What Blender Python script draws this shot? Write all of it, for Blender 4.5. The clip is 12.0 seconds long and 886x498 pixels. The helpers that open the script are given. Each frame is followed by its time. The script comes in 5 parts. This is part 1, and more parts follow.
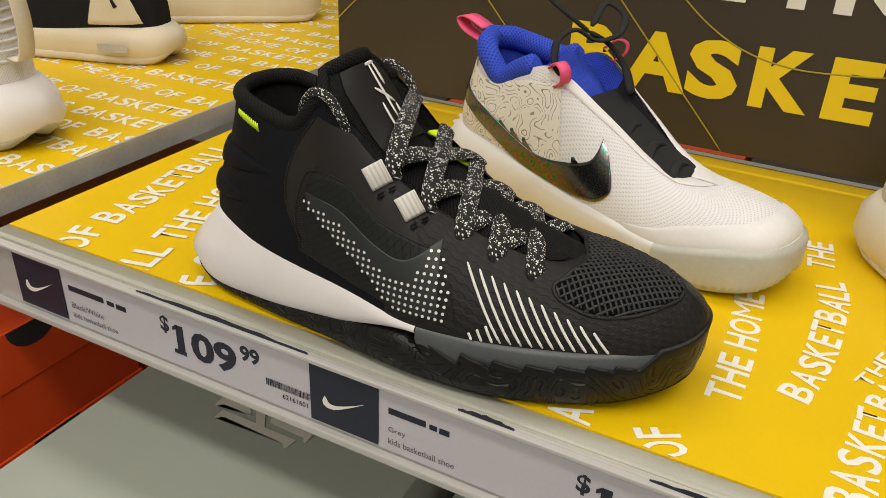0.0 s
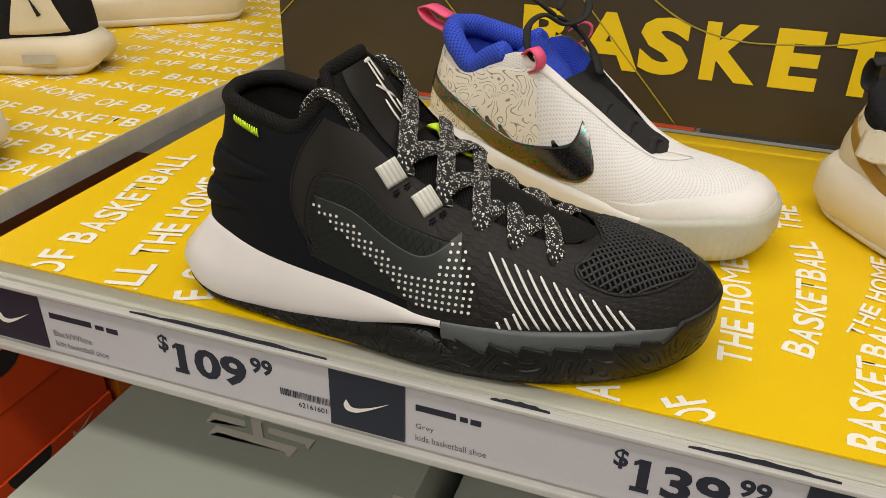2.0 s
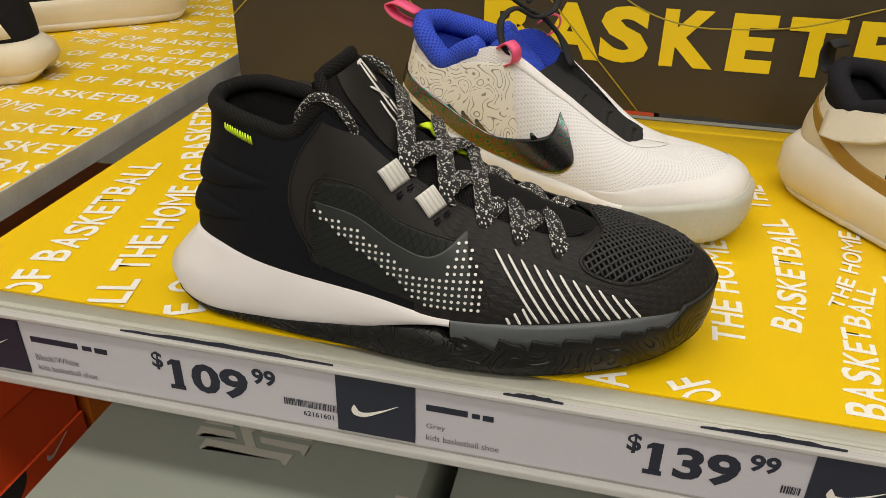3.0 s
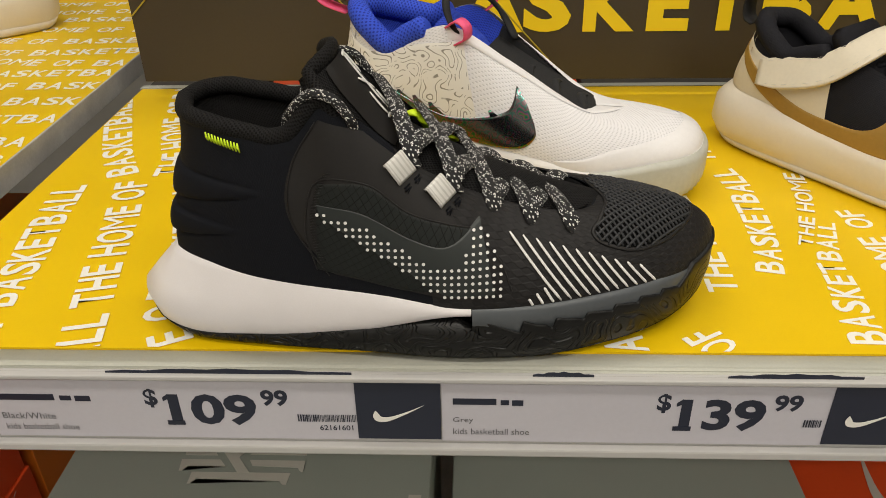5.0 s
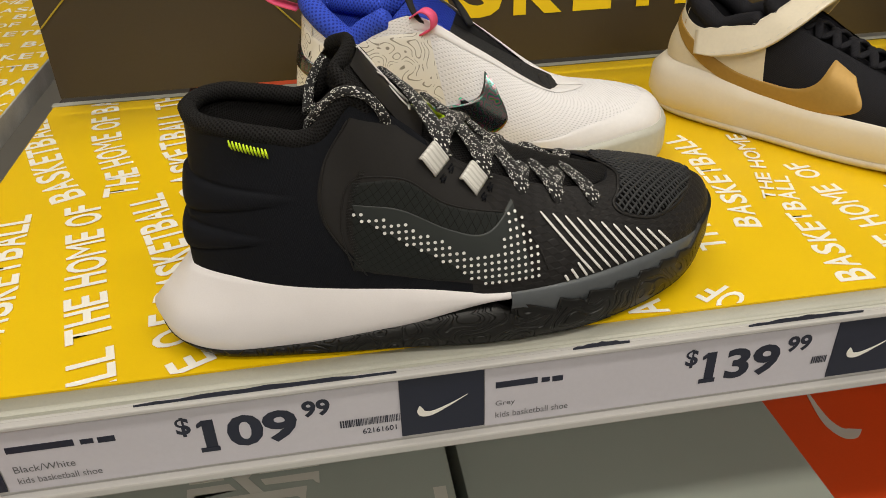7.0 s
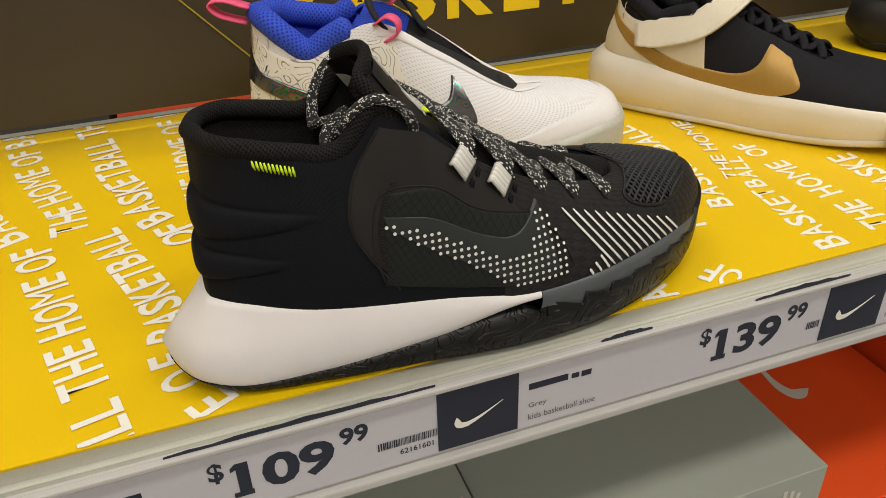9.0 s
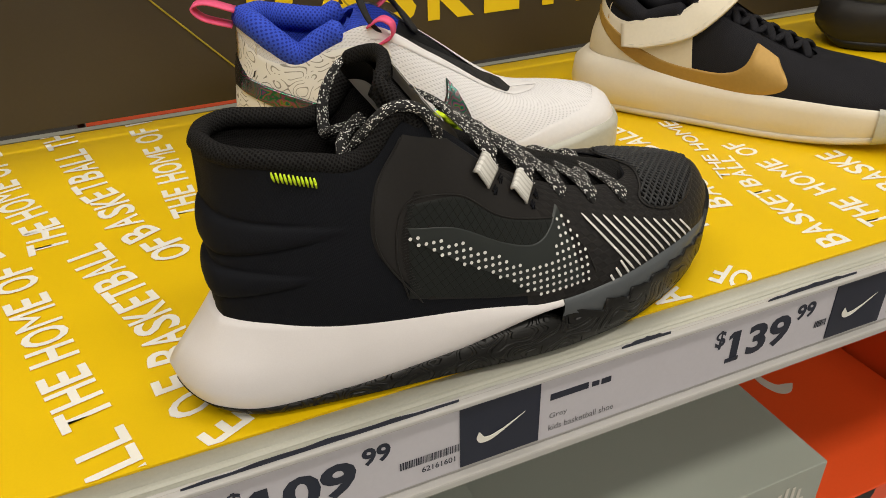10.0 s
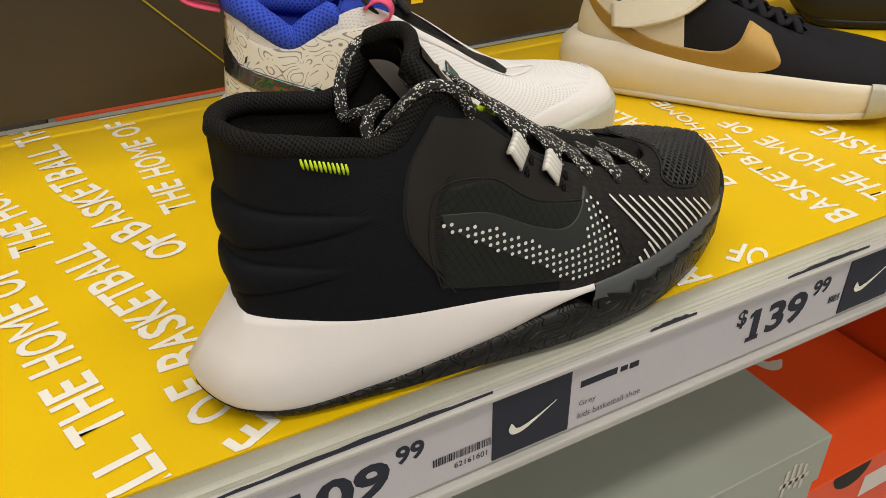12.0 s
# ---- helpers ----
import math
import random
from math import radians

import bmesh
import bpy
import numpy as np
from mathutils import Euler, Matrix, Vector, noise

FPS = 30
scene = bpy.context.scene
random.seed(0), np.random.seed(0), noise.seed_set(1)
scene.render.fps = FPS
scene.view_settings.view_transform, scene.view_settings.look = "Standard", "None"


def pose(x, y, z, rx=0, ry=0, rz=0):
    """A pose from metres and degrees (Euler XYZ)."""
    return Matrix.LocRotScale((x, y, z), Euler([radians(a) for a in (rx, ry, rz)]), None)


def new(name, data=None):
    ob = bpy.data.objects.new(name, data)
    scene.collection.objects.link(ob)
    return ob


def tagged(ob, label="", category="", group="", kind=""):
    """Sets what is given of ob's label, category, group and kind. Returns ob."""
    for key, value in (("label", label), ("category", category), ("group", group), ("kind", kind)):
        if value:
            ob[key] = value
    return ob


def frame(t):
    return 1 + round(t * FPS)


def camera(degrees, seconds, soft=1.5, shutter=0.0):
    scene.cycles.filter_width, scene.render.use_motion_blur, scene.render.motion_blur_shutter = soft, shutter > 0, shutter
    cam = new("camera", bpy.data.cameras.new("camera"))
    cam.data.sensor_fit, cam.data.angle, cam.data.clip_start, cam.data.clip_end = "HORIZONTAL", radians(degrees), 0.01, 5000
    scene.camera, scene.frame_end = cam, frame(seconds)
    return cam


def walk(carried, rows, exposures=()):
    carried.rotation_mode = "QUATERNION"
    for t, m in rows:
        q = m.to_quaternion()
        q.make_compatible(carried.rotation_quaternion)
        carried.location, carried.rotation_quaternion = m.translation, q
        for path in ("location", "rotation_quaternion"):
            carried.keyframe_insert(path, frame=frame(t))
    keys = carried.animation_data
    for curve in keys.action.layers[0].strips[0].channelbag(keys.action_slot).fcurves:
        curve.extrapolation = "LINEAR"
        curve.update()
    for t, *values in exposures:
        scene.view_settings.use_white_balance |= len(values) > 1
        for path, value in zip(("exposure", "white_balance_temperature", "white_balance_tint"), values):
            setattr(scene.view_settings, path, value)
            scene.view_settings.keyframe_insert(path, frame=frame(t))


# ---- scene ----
# ---- camera ----
cam = camera(59.0, 12.0, 0.8)
ROWS = [
    (0.0, 0.0077, -0.0075, 0.2513, 26.14, -28.35, 2.65),
    (0.5, 0.0002, -0.0110, 0.2503, 24.87, -28.36, 2.45),
    (1.0, -0.0099, -0.0155, 0.2501, 23.20, -28.47, 2.11),
    (1.5, -0.0236, -0.0224, 0.2508, 21.16, -28.70, 1.68),
    (2.0, -0.0415, -0.0278, 0.2520, 18.74, -28.98, 1.36),
    (2.5, -0.0594, -0.0332, 0.2552, 16.05, -29.36, 1.12),
    (3.0, -0.0756, -0.0358, 0.2558, 13.25, -29.63, 0.86),
    (5.0, -0.1436, -0.0329, 0.2529, 2.75, -30.93, -1.26),
    (5.5, -0.1640, -0.0361, 0.2538, 0.03, -31.18, -1.64),
    (6.0, -0.1838, -0.0363, 0.2548, -2.83, -31.33, -1.74),
    (6.5, -0.2048, -0.0345, 0.2560, -5.71, -31.54, -1.76),
    (7.0, -0.2244, -0.0292, 0.2531, -8.53, -31.68, -1.84),
    (9.0, -0.2933, -0.0035, 0.2498, -19.23, -31.34, -1.89),
    (9.5, -0.3074, 0.0071, 0.2483, -21.53, -31.24, -1.48),
    (10.0, -0.3188, 0.0208, 0.2475, -23.51, -31.35, -1.14),
    (10.5, -0.3290, 0.0334, 0.2431, -25.04, -31.43, -0.97),
    (11.0, -0.3357, 0.0422, 0.2410, -26.29, -31.68, -0.88),
    (11.5, -0.3414, 0.0457, 0.2391, -27.13, -31.94, -0.88),
    (12.0, -0.3443, 0.0463, 0.2391, -27.57, -32.11, -0.93),
]
walk(cam, [(t, pose(x, y, z, 0, 0, yaw) @ pose(0, 0, 0, 90 + pitch, 0, 0) @ pose(0, 0, 0, 0, 0, roll)) for t, x, y, z, yaw, pitch, roll in ROWS])

# ---- light: rows of ceiling panels in the shop ----
world = bpy.data.worlds.new("world")
scene.world = world
world.use_nodes = True
world.node_tree.nodes["Background"].inputs[0].default_value = (0.9, 0.92, 1.0, 1)
world.node_tree.nodes["Background"].inputs[1].default_value = 0.035
scene.view_settings.exposure = 0.0
CEILING, FLOOR = 2.0, -0.95
PANELS = [(-0.75, -1.75), (0.75, -1.75), (-0.75, -0.45), (0.75, -0.45), (-0.75, 0.80), (0.75, 0.80)]
for px, py in PANELS:
    lamp = bpy.data.lights.new("panel_light", "AREA")
    lamp.shape, lamp.size, lamp.size_y = "RECTANGLE", 1.15, 0.28
    lamp.energy, lamp.color = 19.4 if py < -1 else 13.7 if py < 0 else 10.2, (1.0, 0.938, 0.835)
    new("panel_light", lamp).matrix_world = pose(px, py, CEILING - 0.03)


# ---- small tools ----
def curve(*keys):
    """A smooth function through (x, value) keys."""
    xs, vs = [k[0] for k in keys], [k[1] for k in keys]
    n = len(xs)
    d = [(vs[i + 1] - vs[i]) / (xs[i + 1] - xs[i]) for i in range(n - 1)]
    m = [d[0]] + [0.0 if d[i - 1] * d[i] <= 0 else 2 * d[i - 1] * d[i] / (d[i - 1] + d[i]) for i in range(1, n - 1)] + [d[-1]]

    def f(x):
        if x <= xs[0]:
            return vs[0]
        if x >= xs[-1]:
            return vs[-1]
        i = max(k for k in range(n - 1) if xs[k] <= x)
        h = xs[i + 1] - xs[i]
        s = (x - xs[i]) / h
        return ((2 * s**3 - 3 * s**2 + 1) * vs[i] + (s**3 - 2 * s**2 + s) * h * m[i]
                + (3 * s**2 - 2 * s**3) * vs[i + 1] + (s**3 - s**2) * h * m[i + 1])
    return f


def spline(pts, n, closed=False):
    """n points along a smooth line through pts."""
    pts = [Vector(p) for p in pts]
    k = len(pts)
    spans = k if closed else k - 1
    out = []
    for j in range(n):
        u = j / (n if closed else n - 1) * spans
        i = min(int(u), spans - 1)
        s = u - i
        if closed:
            a, b, c, d = pts[(i - 1) % k], pts[i % k], pts[(i + 1) % k], pts[(i + 2) % k]
        else:
            b, c = pts[i], pts[i + 1]
            a = pts[i - 1] if i else b * 2 - c
            d = pts[i + 2] if i + 2 < k else c * 2 - b
        out.append(0.5 * (2 * b + (c - a) * s + (2 * a - 5 * b + 4 * c - d) * s * s + (3 * b - a - 3 * c + d) * s**3))
    return out


def grid(rows, wrap=False, uv=False):
    """A sheet of quads through rows of points."""
    bm = bmesh.new()
    vs = [[bm.verts.new(p) for p in r] for r in rows]
    n = len(rows[0])
    layer = bm.loops.layers.uv.new("UVMap") if uv else None
    for i in range(len(rows) - 1):
        for j in range(n if wrap else n - 1):
            k = (j + 1) % n
            f = bm.faces.new((vs[i][j], vs[i][k], vs[i + 1][k], vs[i + 1][j]))
            f.smooth = True
            if uv:
                for loop, (p, q) in zip(f.loops, ((i, j), (i, j + 1), (i + 1, j + 1), (i + 1, j))):
                    loop[layer].uv = (p / (len(rows) - 1), q / (n - (0 if wrap else 1)))
    return bm


def thick(bm, depth):
    """Gives a sheet a thickness, along its normals, inwards."""
    bm.normal_update()
    bmesh.ops.solidify(bm, geom=bm.faces[:], thickness=depth)
    return bm


def sweep(path, rx, ry, n=10, up=(0, 0, 1), length=None):
    """A band of oval section along a path, with its length and girth as UV in metres."""
    path = [Vector(p) for p in path]
    rows, run = [], 0.0
    runs = []
    for i, p in enumerate(path):
        a, b = path[max(i - 1, 0)], path[min(i + 1, len(path) - 1)]
        run += (p - path[i - 1]).length if i else 0
        runs.append(run)
        t = (b - a).normalized()
        u = up[i] if isinstance(up, list) else Vector(up)
        side = t.cross(u)
        side = side.normalized() if side.length > 1e-6 else t.orthogonal().normalized()
        top = side.cross(t).normalized()
        e = 0.55 if i in (0, len(path) - 1) else 1.0
        rows.append([p + side * (math.cos(2 * math.pi * k / n) * rx * e) + top * (math.sin(2 * math.pi * k / n) * ry * e) for k in range(n)])
    bm = grid(rows, wrap=True, uv=True)
    layer = bm.loops.layers.uv.active
    for f in bm.faces:
        for loop in f.loops:
            u, v = loop[layer].uv
            loop[layer].uv = (runs[min(int(round(u * (len(rows) - 1))), len(runs) - 1)], v * 2 * (rx + ry))
    bm.verts.ensure_lookup_table()
    bm.faces.new([bm.verts[k] for k in range(n)][::-1])
    bm.faces.new([bm.verts[(len(rows) - 1) * n + k] for k in range(n)])
    return bm


def box(x0, x1, y0, y1, z0, z1, bevel=0.0):
    bm = bmesh.new()
    bmesh.ops.create_cube(bm, size=1)
    for v in bm.verts:
        v.co = ((x0 + x1) / 2 + v.co.x * (x1 - x0), (y0 + y1) / 2 + v.co.y * (y1 - y0), (z0 + z1) / 2 + v.co.z * (z1 - z0))
    if bevel:
        bmesh.ops.bevel(bm, geom=bm.edges[:], offset=bevel, segments=2, affect="EDGES", profile=0.5)
    return bm


def part(name, bm, material, parent=None, label=""):
    """Links a bmesh as one mesh object, under a thing or a part."""
    bm.normal_update()
    me = bpy.data.meshes.new(name)
    bm.to_mesh(me)
    bm.free()
    me.materials.append(material)
    ob = new(name, me)
    if parent is not None:
        ob.parent = parent
        ob.matrix_parent_inverse = Matrix.Translation(parent.location).inverted()
    return tagged(ob, label)


def thing(name, at, label, category, group="", kind=""):
    """An Empty at the base of a thing."""
    ob = new(name)
    ob.empty_display_size = 0.02
    ob.location = at
    return tagged(ob, label, category, group, kind)


def words(text, w, h, bold=0.0, depth=0.0):
    """Lettering of the built-in font, fitted to a width and a height, lying in x and y, from its lower left corner."""
    data = bpy.data.curves.new("lettering", "FONT")
    data.body, data.offset, data.resolution_u = text, bold, 3
    ob = bpy.data.objects.new("lettering", data)
    scene.collection.objects.link(ob)
    bpy.context.view_layer.update()
    me = bpy.data.meshes.new_from_object(ob.evaluated_get(bpy.context.evaluated_depsgraph_get()))
    bm = bmesh.new()
    bm.from_mesh(me)
    bpy.data.objects.remove(ob)
    bpy.data.meshes.remove(me)
    x0, x1 = min(v.co.x for v in bm.verts), max(v.co.x for v in bm.verts)
    y0, y1 = min(v.co.y for v in bm.verts), max(v.co.y for v in bm.verts)
    for v in bm.verts:
        v.co = ((v.co.x - x0) / (x1 - x0) * w, (v.co.y - y0) / (y1 - y0) * h, depth)
    return bm


def moved(bm, m):
    bm.transform(m)
    return bm


def shape(outline, depth=0.0003):
    """A flat plate with the given outline in x and y."""
    bm = bmesh.new()
    low = [bm.verts.new((x, y, 0)) for x, y in outline]
    top = [bm.verts.new((x, y, depth)) for x, y in outline]
    n = len(low)
    faces = [bm.faces.new(top)]
    for i in range(n):
        bm.faces.new((low[i], low[(i + 1) % n], top[(i + 1) % n], top[i]))
    bmesh.ops.triangulate(bm, faces=faces)
    bmesh.ops.remove_doubles(bm, verts=bm.verts[:], dist=1e-6)
    return bm


def tick(w, h, depth=0.0003, n=22):
    """A plate in the form of a curved tick mark w wide and h high, from its lower left."""
    outer = spline([(0.05, 0.66, 0), (0.0, 0.34, 0), (0.05, 0.08, 0), (0.17, 0.0, 0), (0.34, 0.08, 0), (0.65, 0.48, 0), (1.0, 1.0, 0)], n)
    inner = spline([(0.06, 0.66, 0), (0.12, 0.44, 0), (0.15, 0.32, 0), (0.22, 0.27, 0), (0.36, 0.31, 0), (0.65, 0.58, 0), (1.0, 1.0, 0)], n)
    rows = [[Vector((p.x * w, p.y * h, 0)) for p in outer], [Vector((p.x * w, p.y * h, depth)) for p in outer],
            [Vector((p.x * w, p.y * h, depth)) for p in inner], [Vector((p.x * w, p.y * h, 0)) for p in inner]]
    bm = grid(rows)
    for f in bm.faces:
        f.smooth = False
    return bm


# ---- materials ----
def material(name, colour, rough=0.5, metal=0.0, grain=0.0, size=400.0, bump=0.0, stain=0.0, stain_size=18.0, coat=0.0, sheen=0.0, spec=0.5):
    """Paint, plastic, card or cloth: a base colour with fine grain, broad stains and fine relief."""
    m = bpy.data.materials.new(name)
    m.use_nodes = True
    nt = m.node_tree
    b = nt.nodes["Principled BSDF"]
    b.inputs["Base Color"].default_value = (*colour, 1)
    b.inputs["Roughness"].default_value = rough
    b.inputs["Metallic"].default_value = metal
    b.inputs["Coat Weight"].default_value = coat
    b.inputs["Sheen Weight"].default_value = sheen
    b.inputs["Specular IOR Level"].default_value = spec
    co = nt.nodes.new("ShaderNodeTexCoord")
    fine = nt.nodes.new("ShaderNodeTexNoise")
    fine.inputs["Scale"].default_value, fine.inputs["Detail"].default_value = size, 4
    nt.links.new(co.outputs["Object"], fine.inputs["Vector"])
    broad = nt.nodes.new("ShaderNodeTexNoise")
    broad.inputs["Scale"].default_value, broad.inputs["Detail"].default_value = stain_size, 6
    nt.links.new(co.outputs["Object"], broad.inputs["Vector"])
    last = None
    for src, amount in ((fine, grain), (broad, stain)):
        if amount:
            mix = nt.nodes.new("ShaderNodeMix")
            mix.data_type, mix.blend_type = "RGBA", "MULTIPLY"
            ramp = nt.nodes.new("ShaderNodeMapRange")
            ramp.inputs[1].default_value, ramp.inputs[2].default_value = 0.3, 0.7
            ramp.inputs[3].default_value, ramp.inputs[4].default_value = 1 - amount, 1 + amount * 0.4
            nt.links.new(src.outputs["Fac"], ramp.inputs[0])
            mix.inputs[0].default_value = 1.0
            if last is None:
                mix.inputs[6].default_value = (*colour, 1)
            else:
                nt.links.new(last, mix.inputs[6])
            nt.links.new(ramp.outputs[0], mix.inputs[7])
            last = mix.outputs[2]
    if last is not None:
        nt.links.new(last, b.inputs["Base Color"])
    if stain:
        rr = nt.nodes.new("ShaderNodeMapRange")
        rr.inputs[3].default_value, rr.inputs[4].default_value = rough * 0.8, min(1.0, rough * 1.25)
        nt.links.new(broad.outputs["Fac"], rr.inputs[0])
        nt.links.new(rr.outputs[0], b.inputs["Roughness"])
    if bump:
        bn = nt.nodes.new("ShaderNodeBump")
        bn.inputs["Strength"].default_value, bn.inputs["Distance"].default_value = bump, 0.0005
        nt.links.new(fine.outputs["Fac"], bn.inputs["Height"])
        nt.links.new(bn.outputs[0], b.inputs["Normal"])
    return m


def cloth(name, colour, dark, pitch_u, pitch_v, slant=0.0, depth=0.0006, rough=0.8, holes=0.5, sheen=0.0, bump=0.6, twill=False, lines=False):
    """Woven or perforated cloth; the weave runs along the UV, which is in metres."""
    m = material(name, colour, rough, sheen=sheen, spec=0.35 if max(colour) > 0.1 else 0.18)
    nt = m.node_tree
    b = nt.nodes["Principled BSDF"]
    uv = nt.nodes.new("ShaderNodeUVMap")
    uv.uv_map = "UVMap"
    sep = nt.nodes.new("ShaderNodeSeparateXYZ")
    nt.links.new(uv.outputs[0], sep.inputs[0])

    def math_node(op, a, c):
        n = nt.nodes.new("ShaderNodeMath")
        n.operation = op
        for k, v in enumerate((a, c)):
            if v is None:
                continue
            if isinstance(v, (int, float)):
                n.inputs[k].default_value = v
            else:
                nt.links.new(v, n.inputs[k])
        return n.outputs[0]
    u, v = sep.outputs[0], sep.outputs[1]
    u2 = math_node("ADD", u, math_node("MULTIPLY", v, slant))
    v2 = math_node("SUBTRACT", v, math_node("MULTIPLY", u, slant)) if not twill else v
    su = math_node("SINE", math_node("MULTIPLY", u2, 2 * math.pi / pitch_u), None)
    sv = math_node("SINE", math_node("MULTIPLY", v2, 2 * math.pi / pitch_v), None)
    h = math_node("MAXIMUM", su, sv) if lines else math_node("MULTIPLY", su, sv) if not twill else math_node("ADD", math_node("MULTIPLY", su, 0.8), math_node("MULTIPLY", sv, 0.2))
    ramp = nt.nodes.new("ShaderNodeMapRange")
    ramp.interpolation_type = "SMOOTHSTEP"
    ramp.inputs[1].default_value, ramp.inputs[2].default_value = holes - (0.03 if lines else 0.25), holes + (0.03 if lines else 0.25)
    nt.links.new(h, ramp.inputs[0])
    mix = nt.nodes.new("ShaderNodeMix")
    mix.data_type = "RGBA"
    mix.inputs[6].default_value, mix.inputs[7].default_value = (*colour, 1), (*dark, 1)
    nt.links.new(ramp.outputs[0], mix.inputs[0])
    nt.links.new(mix.outputs[2], b.inputs["Base Color"])
    bn = nt.nodes.new("ShaderNodeBump")
    bn.invert = True
    bn.inputs["Strength"].default_value, bn.inputs["Distance"].default_value = bump, depth
    nt.links.new(ramp.outputs[0], bn.inputs["Height"])
    nt.links.new(bn.outputs[0], b.inputs["Normal"])
    return m


def fleck_cord(name, base, fleck, scale, share):
    """Braided cord with flecks, in UV metres."""
    m = material(name, base, 0.85)
    nt = m.node_tree
    b = nt.nodes["Principled BSDF"]
    uv = nt.nodes.new("ShaderNodeUVMap")
    uv.uv_map = "UVMap"
    mp = nt.nodes.new("ShaderNodeMapping")
    mp.inputs["Rotation"].default_value = (0, 0, 0.75)
    mp.inputs["Scale"].default_value = (scale, scale * 2.2, 1)
    nt.links.new(uv.outputs[0], mp.inputs[0])
    vo = nt.nodes.new("ShaderNodeTexVoronoi")
    vo.inputs["Scale"].default_value, vo.inputs["Randomness"].default_value = 1.0, 0.75
    nt.links.new(mp.outputs[0], vo.inputs["Vector"])
    ramp = nt.nodes.new("ShaderNodeMapRange")
    ramp.inputs[1].default_value, ramp.inputs[2].default_value = share, share - 0.10
    nt.links.new(vo.outputs["Distance"], ramp.inputs[0])
    pick = nt.nodes.new("ShaderNodeSeparateColor")
    nt.links.new(vo.outputs["Color"], pick.inputs[0])
    some = nt.nodes.new("ShaderNodeMath")
    some.operation = "GREATER_THAN"
    some.inputs[1].default_value = 0.40
    nt.links.new(pick.outputs[0], some.inputs[0])
    both = nt.nodes.new("ShaderNodeMath")
    both.operation = "MULTIPLY"
    nt.links.new(ramp.outputs[0], both.inputs[0])
    nt.links.new(some.outputs[0], both.inputs[1])
    mix = nt.nodes.new("ShaderNodeMix")
    mix.data_type = "RGBA"
    mix.inputs[6].default_value, mix.inputs[7].default_value = (*base, 1), (*fleck, 1)
    nt.links.new(both.outputs[0], mix.inputs[0])
    nt.links.new(mix.outputs[2], b.inputs["Base Color"])
    bn = nt.nodes.new("ShaderNodeBump")
    bn.inputs["Strength"].default_value, bn.inputs["Distance"].default_value = 0.7, 0.0004
    nt.links.new(vo.outputs["Distance"], bn.inputs["Height"])
    nt.links.new(bn.outputs[0], b.inputs["Normal"])
    return m


YELLOW = material("yellow print", (0.80, 0.525, 0.003), 0.36, spec=0.3, grain=0.02, stain=0.04, stain_size=9, bump=0.02, size=900)
PRINT_WHITE = material("white print", (0.86, 0.84, 0.78), 0.35)
SHELF_PAINT = material("pale shelf paint", (0.46, 0.46, 0.40), 0.38, grain=0.05, stain=0.12, stain_size=14, size=700, bump=0.04)
STEEL = material("worn grey steel", (0.52, 0.52, 0.51), 0.45, 0.15, grain=0.08, stain=0.22, stain_size=30, size=500, bump=0.05)
CLEAR = material("clear plastic", (0.50, 0.49, 0.48), 0.15, coat=0.5)
CARD_WHITE = material("white card", (0.56, 0.545, 0.60), 0.55, grain=0.02, stain=0.02)
INK_NAVY = material("navy ink", (0.012, 0.016, 0.035), 0.5, stain=0.1)
INK_GREY = material("grey ink", (0.11, 0.11, 0.12), 0.6)
BOARD_BLACK = material("black board print", (0.053, 0.041, 0.027), 0.42, grain=0.05, stain=0.12, stain_size=7)
BOARD_GOLD = material("gold print line", (0.42, 0.33, 0.03), 0.45)
BOARD_YELLOW = material("yellow board print", (0.90, 0.66, 0.010), 0.42, stain=0.03)
BOX_SAGE = material("sage green card", (0.36, 0.39, 0.345), 0.42, grain=0.02, stain=0.05, stain_size=8, size=1200)
BOX_PALE = material("pale print", (0.60, 0.58, 0.52), 0.5)
BOX_RED = material("red orange card", (0.80, 0.085, 0.014), 0.4, grain=0.02, stain=0.06, stain_size=8)
# near-black colour that stands for the shade inside the thumb holes
HOLE_SHADE = material("thumb hole shade", (0.02, 0.016, 0.014), 0.8)
BOX_WHITE = material("white sticker", (0.7, 0.66, 0.62), 0.5)
BOX_ORANGE = material("orange card", (0.75, 0.20, 0.015), 0.45, stain=0.06)
DARK = material("dark shelf board", (0.05, 0.045, 0.04), 0.6, stain=0.1)
FLOOR_TILE = material("grey vinyl floor", (0.35, 0.34, 0.32), 0.4, grain=0.05, stain=0.12, stain_size=3)
WALL_PAINT = material("white wall paint", (0.72, 0.70, 0.66), 0.8, grain=0.02, stain=0.03)
CEILING_TILE = material("white ceiling tile", (0.78, 0.77, 0.74), 0.9, grain=0.05, size=80)
FIXTURE = material("white lamp frame", (0.8, 0.8, 0.8), 0.4)

# ---- the shop round the display ----
X0, X1, Y0, Y1 = -3.2, 3.2, -3.0, 4.0
tagged(part("floor", box(X0, X1, Y0, Y1, FLOOR - 0.1, FLOOR), FLOOR_TILE), "grey vinyl shop floor", "floor", kind="structure")
tagged(part("ceiling", box(X0, X1, Y0, Y1, CEILING, CEILING + 0.1), CEILING_TILE), "white tiled shop ceiling", "ceiling", kind="structure")
for wall_name, wx0, wx1, wy0, wy1 in (("wall_south", X0, X1, Y0 - 0.1, Y0), ("wall_north", X0, X1, Y1, Y1 + 0.1), ("wall_west", X0 - 0.1, X0, Y0, Y1), ("wall_east", X1, X1 + 0.1, Y0, Y1)):
    tagged(part(wall_name, box(wx0, wx1, wy0, wy1, FLOOR, CEILING), WALL_PAINT), "plain white painted shop wall", "wall", kind="structure")
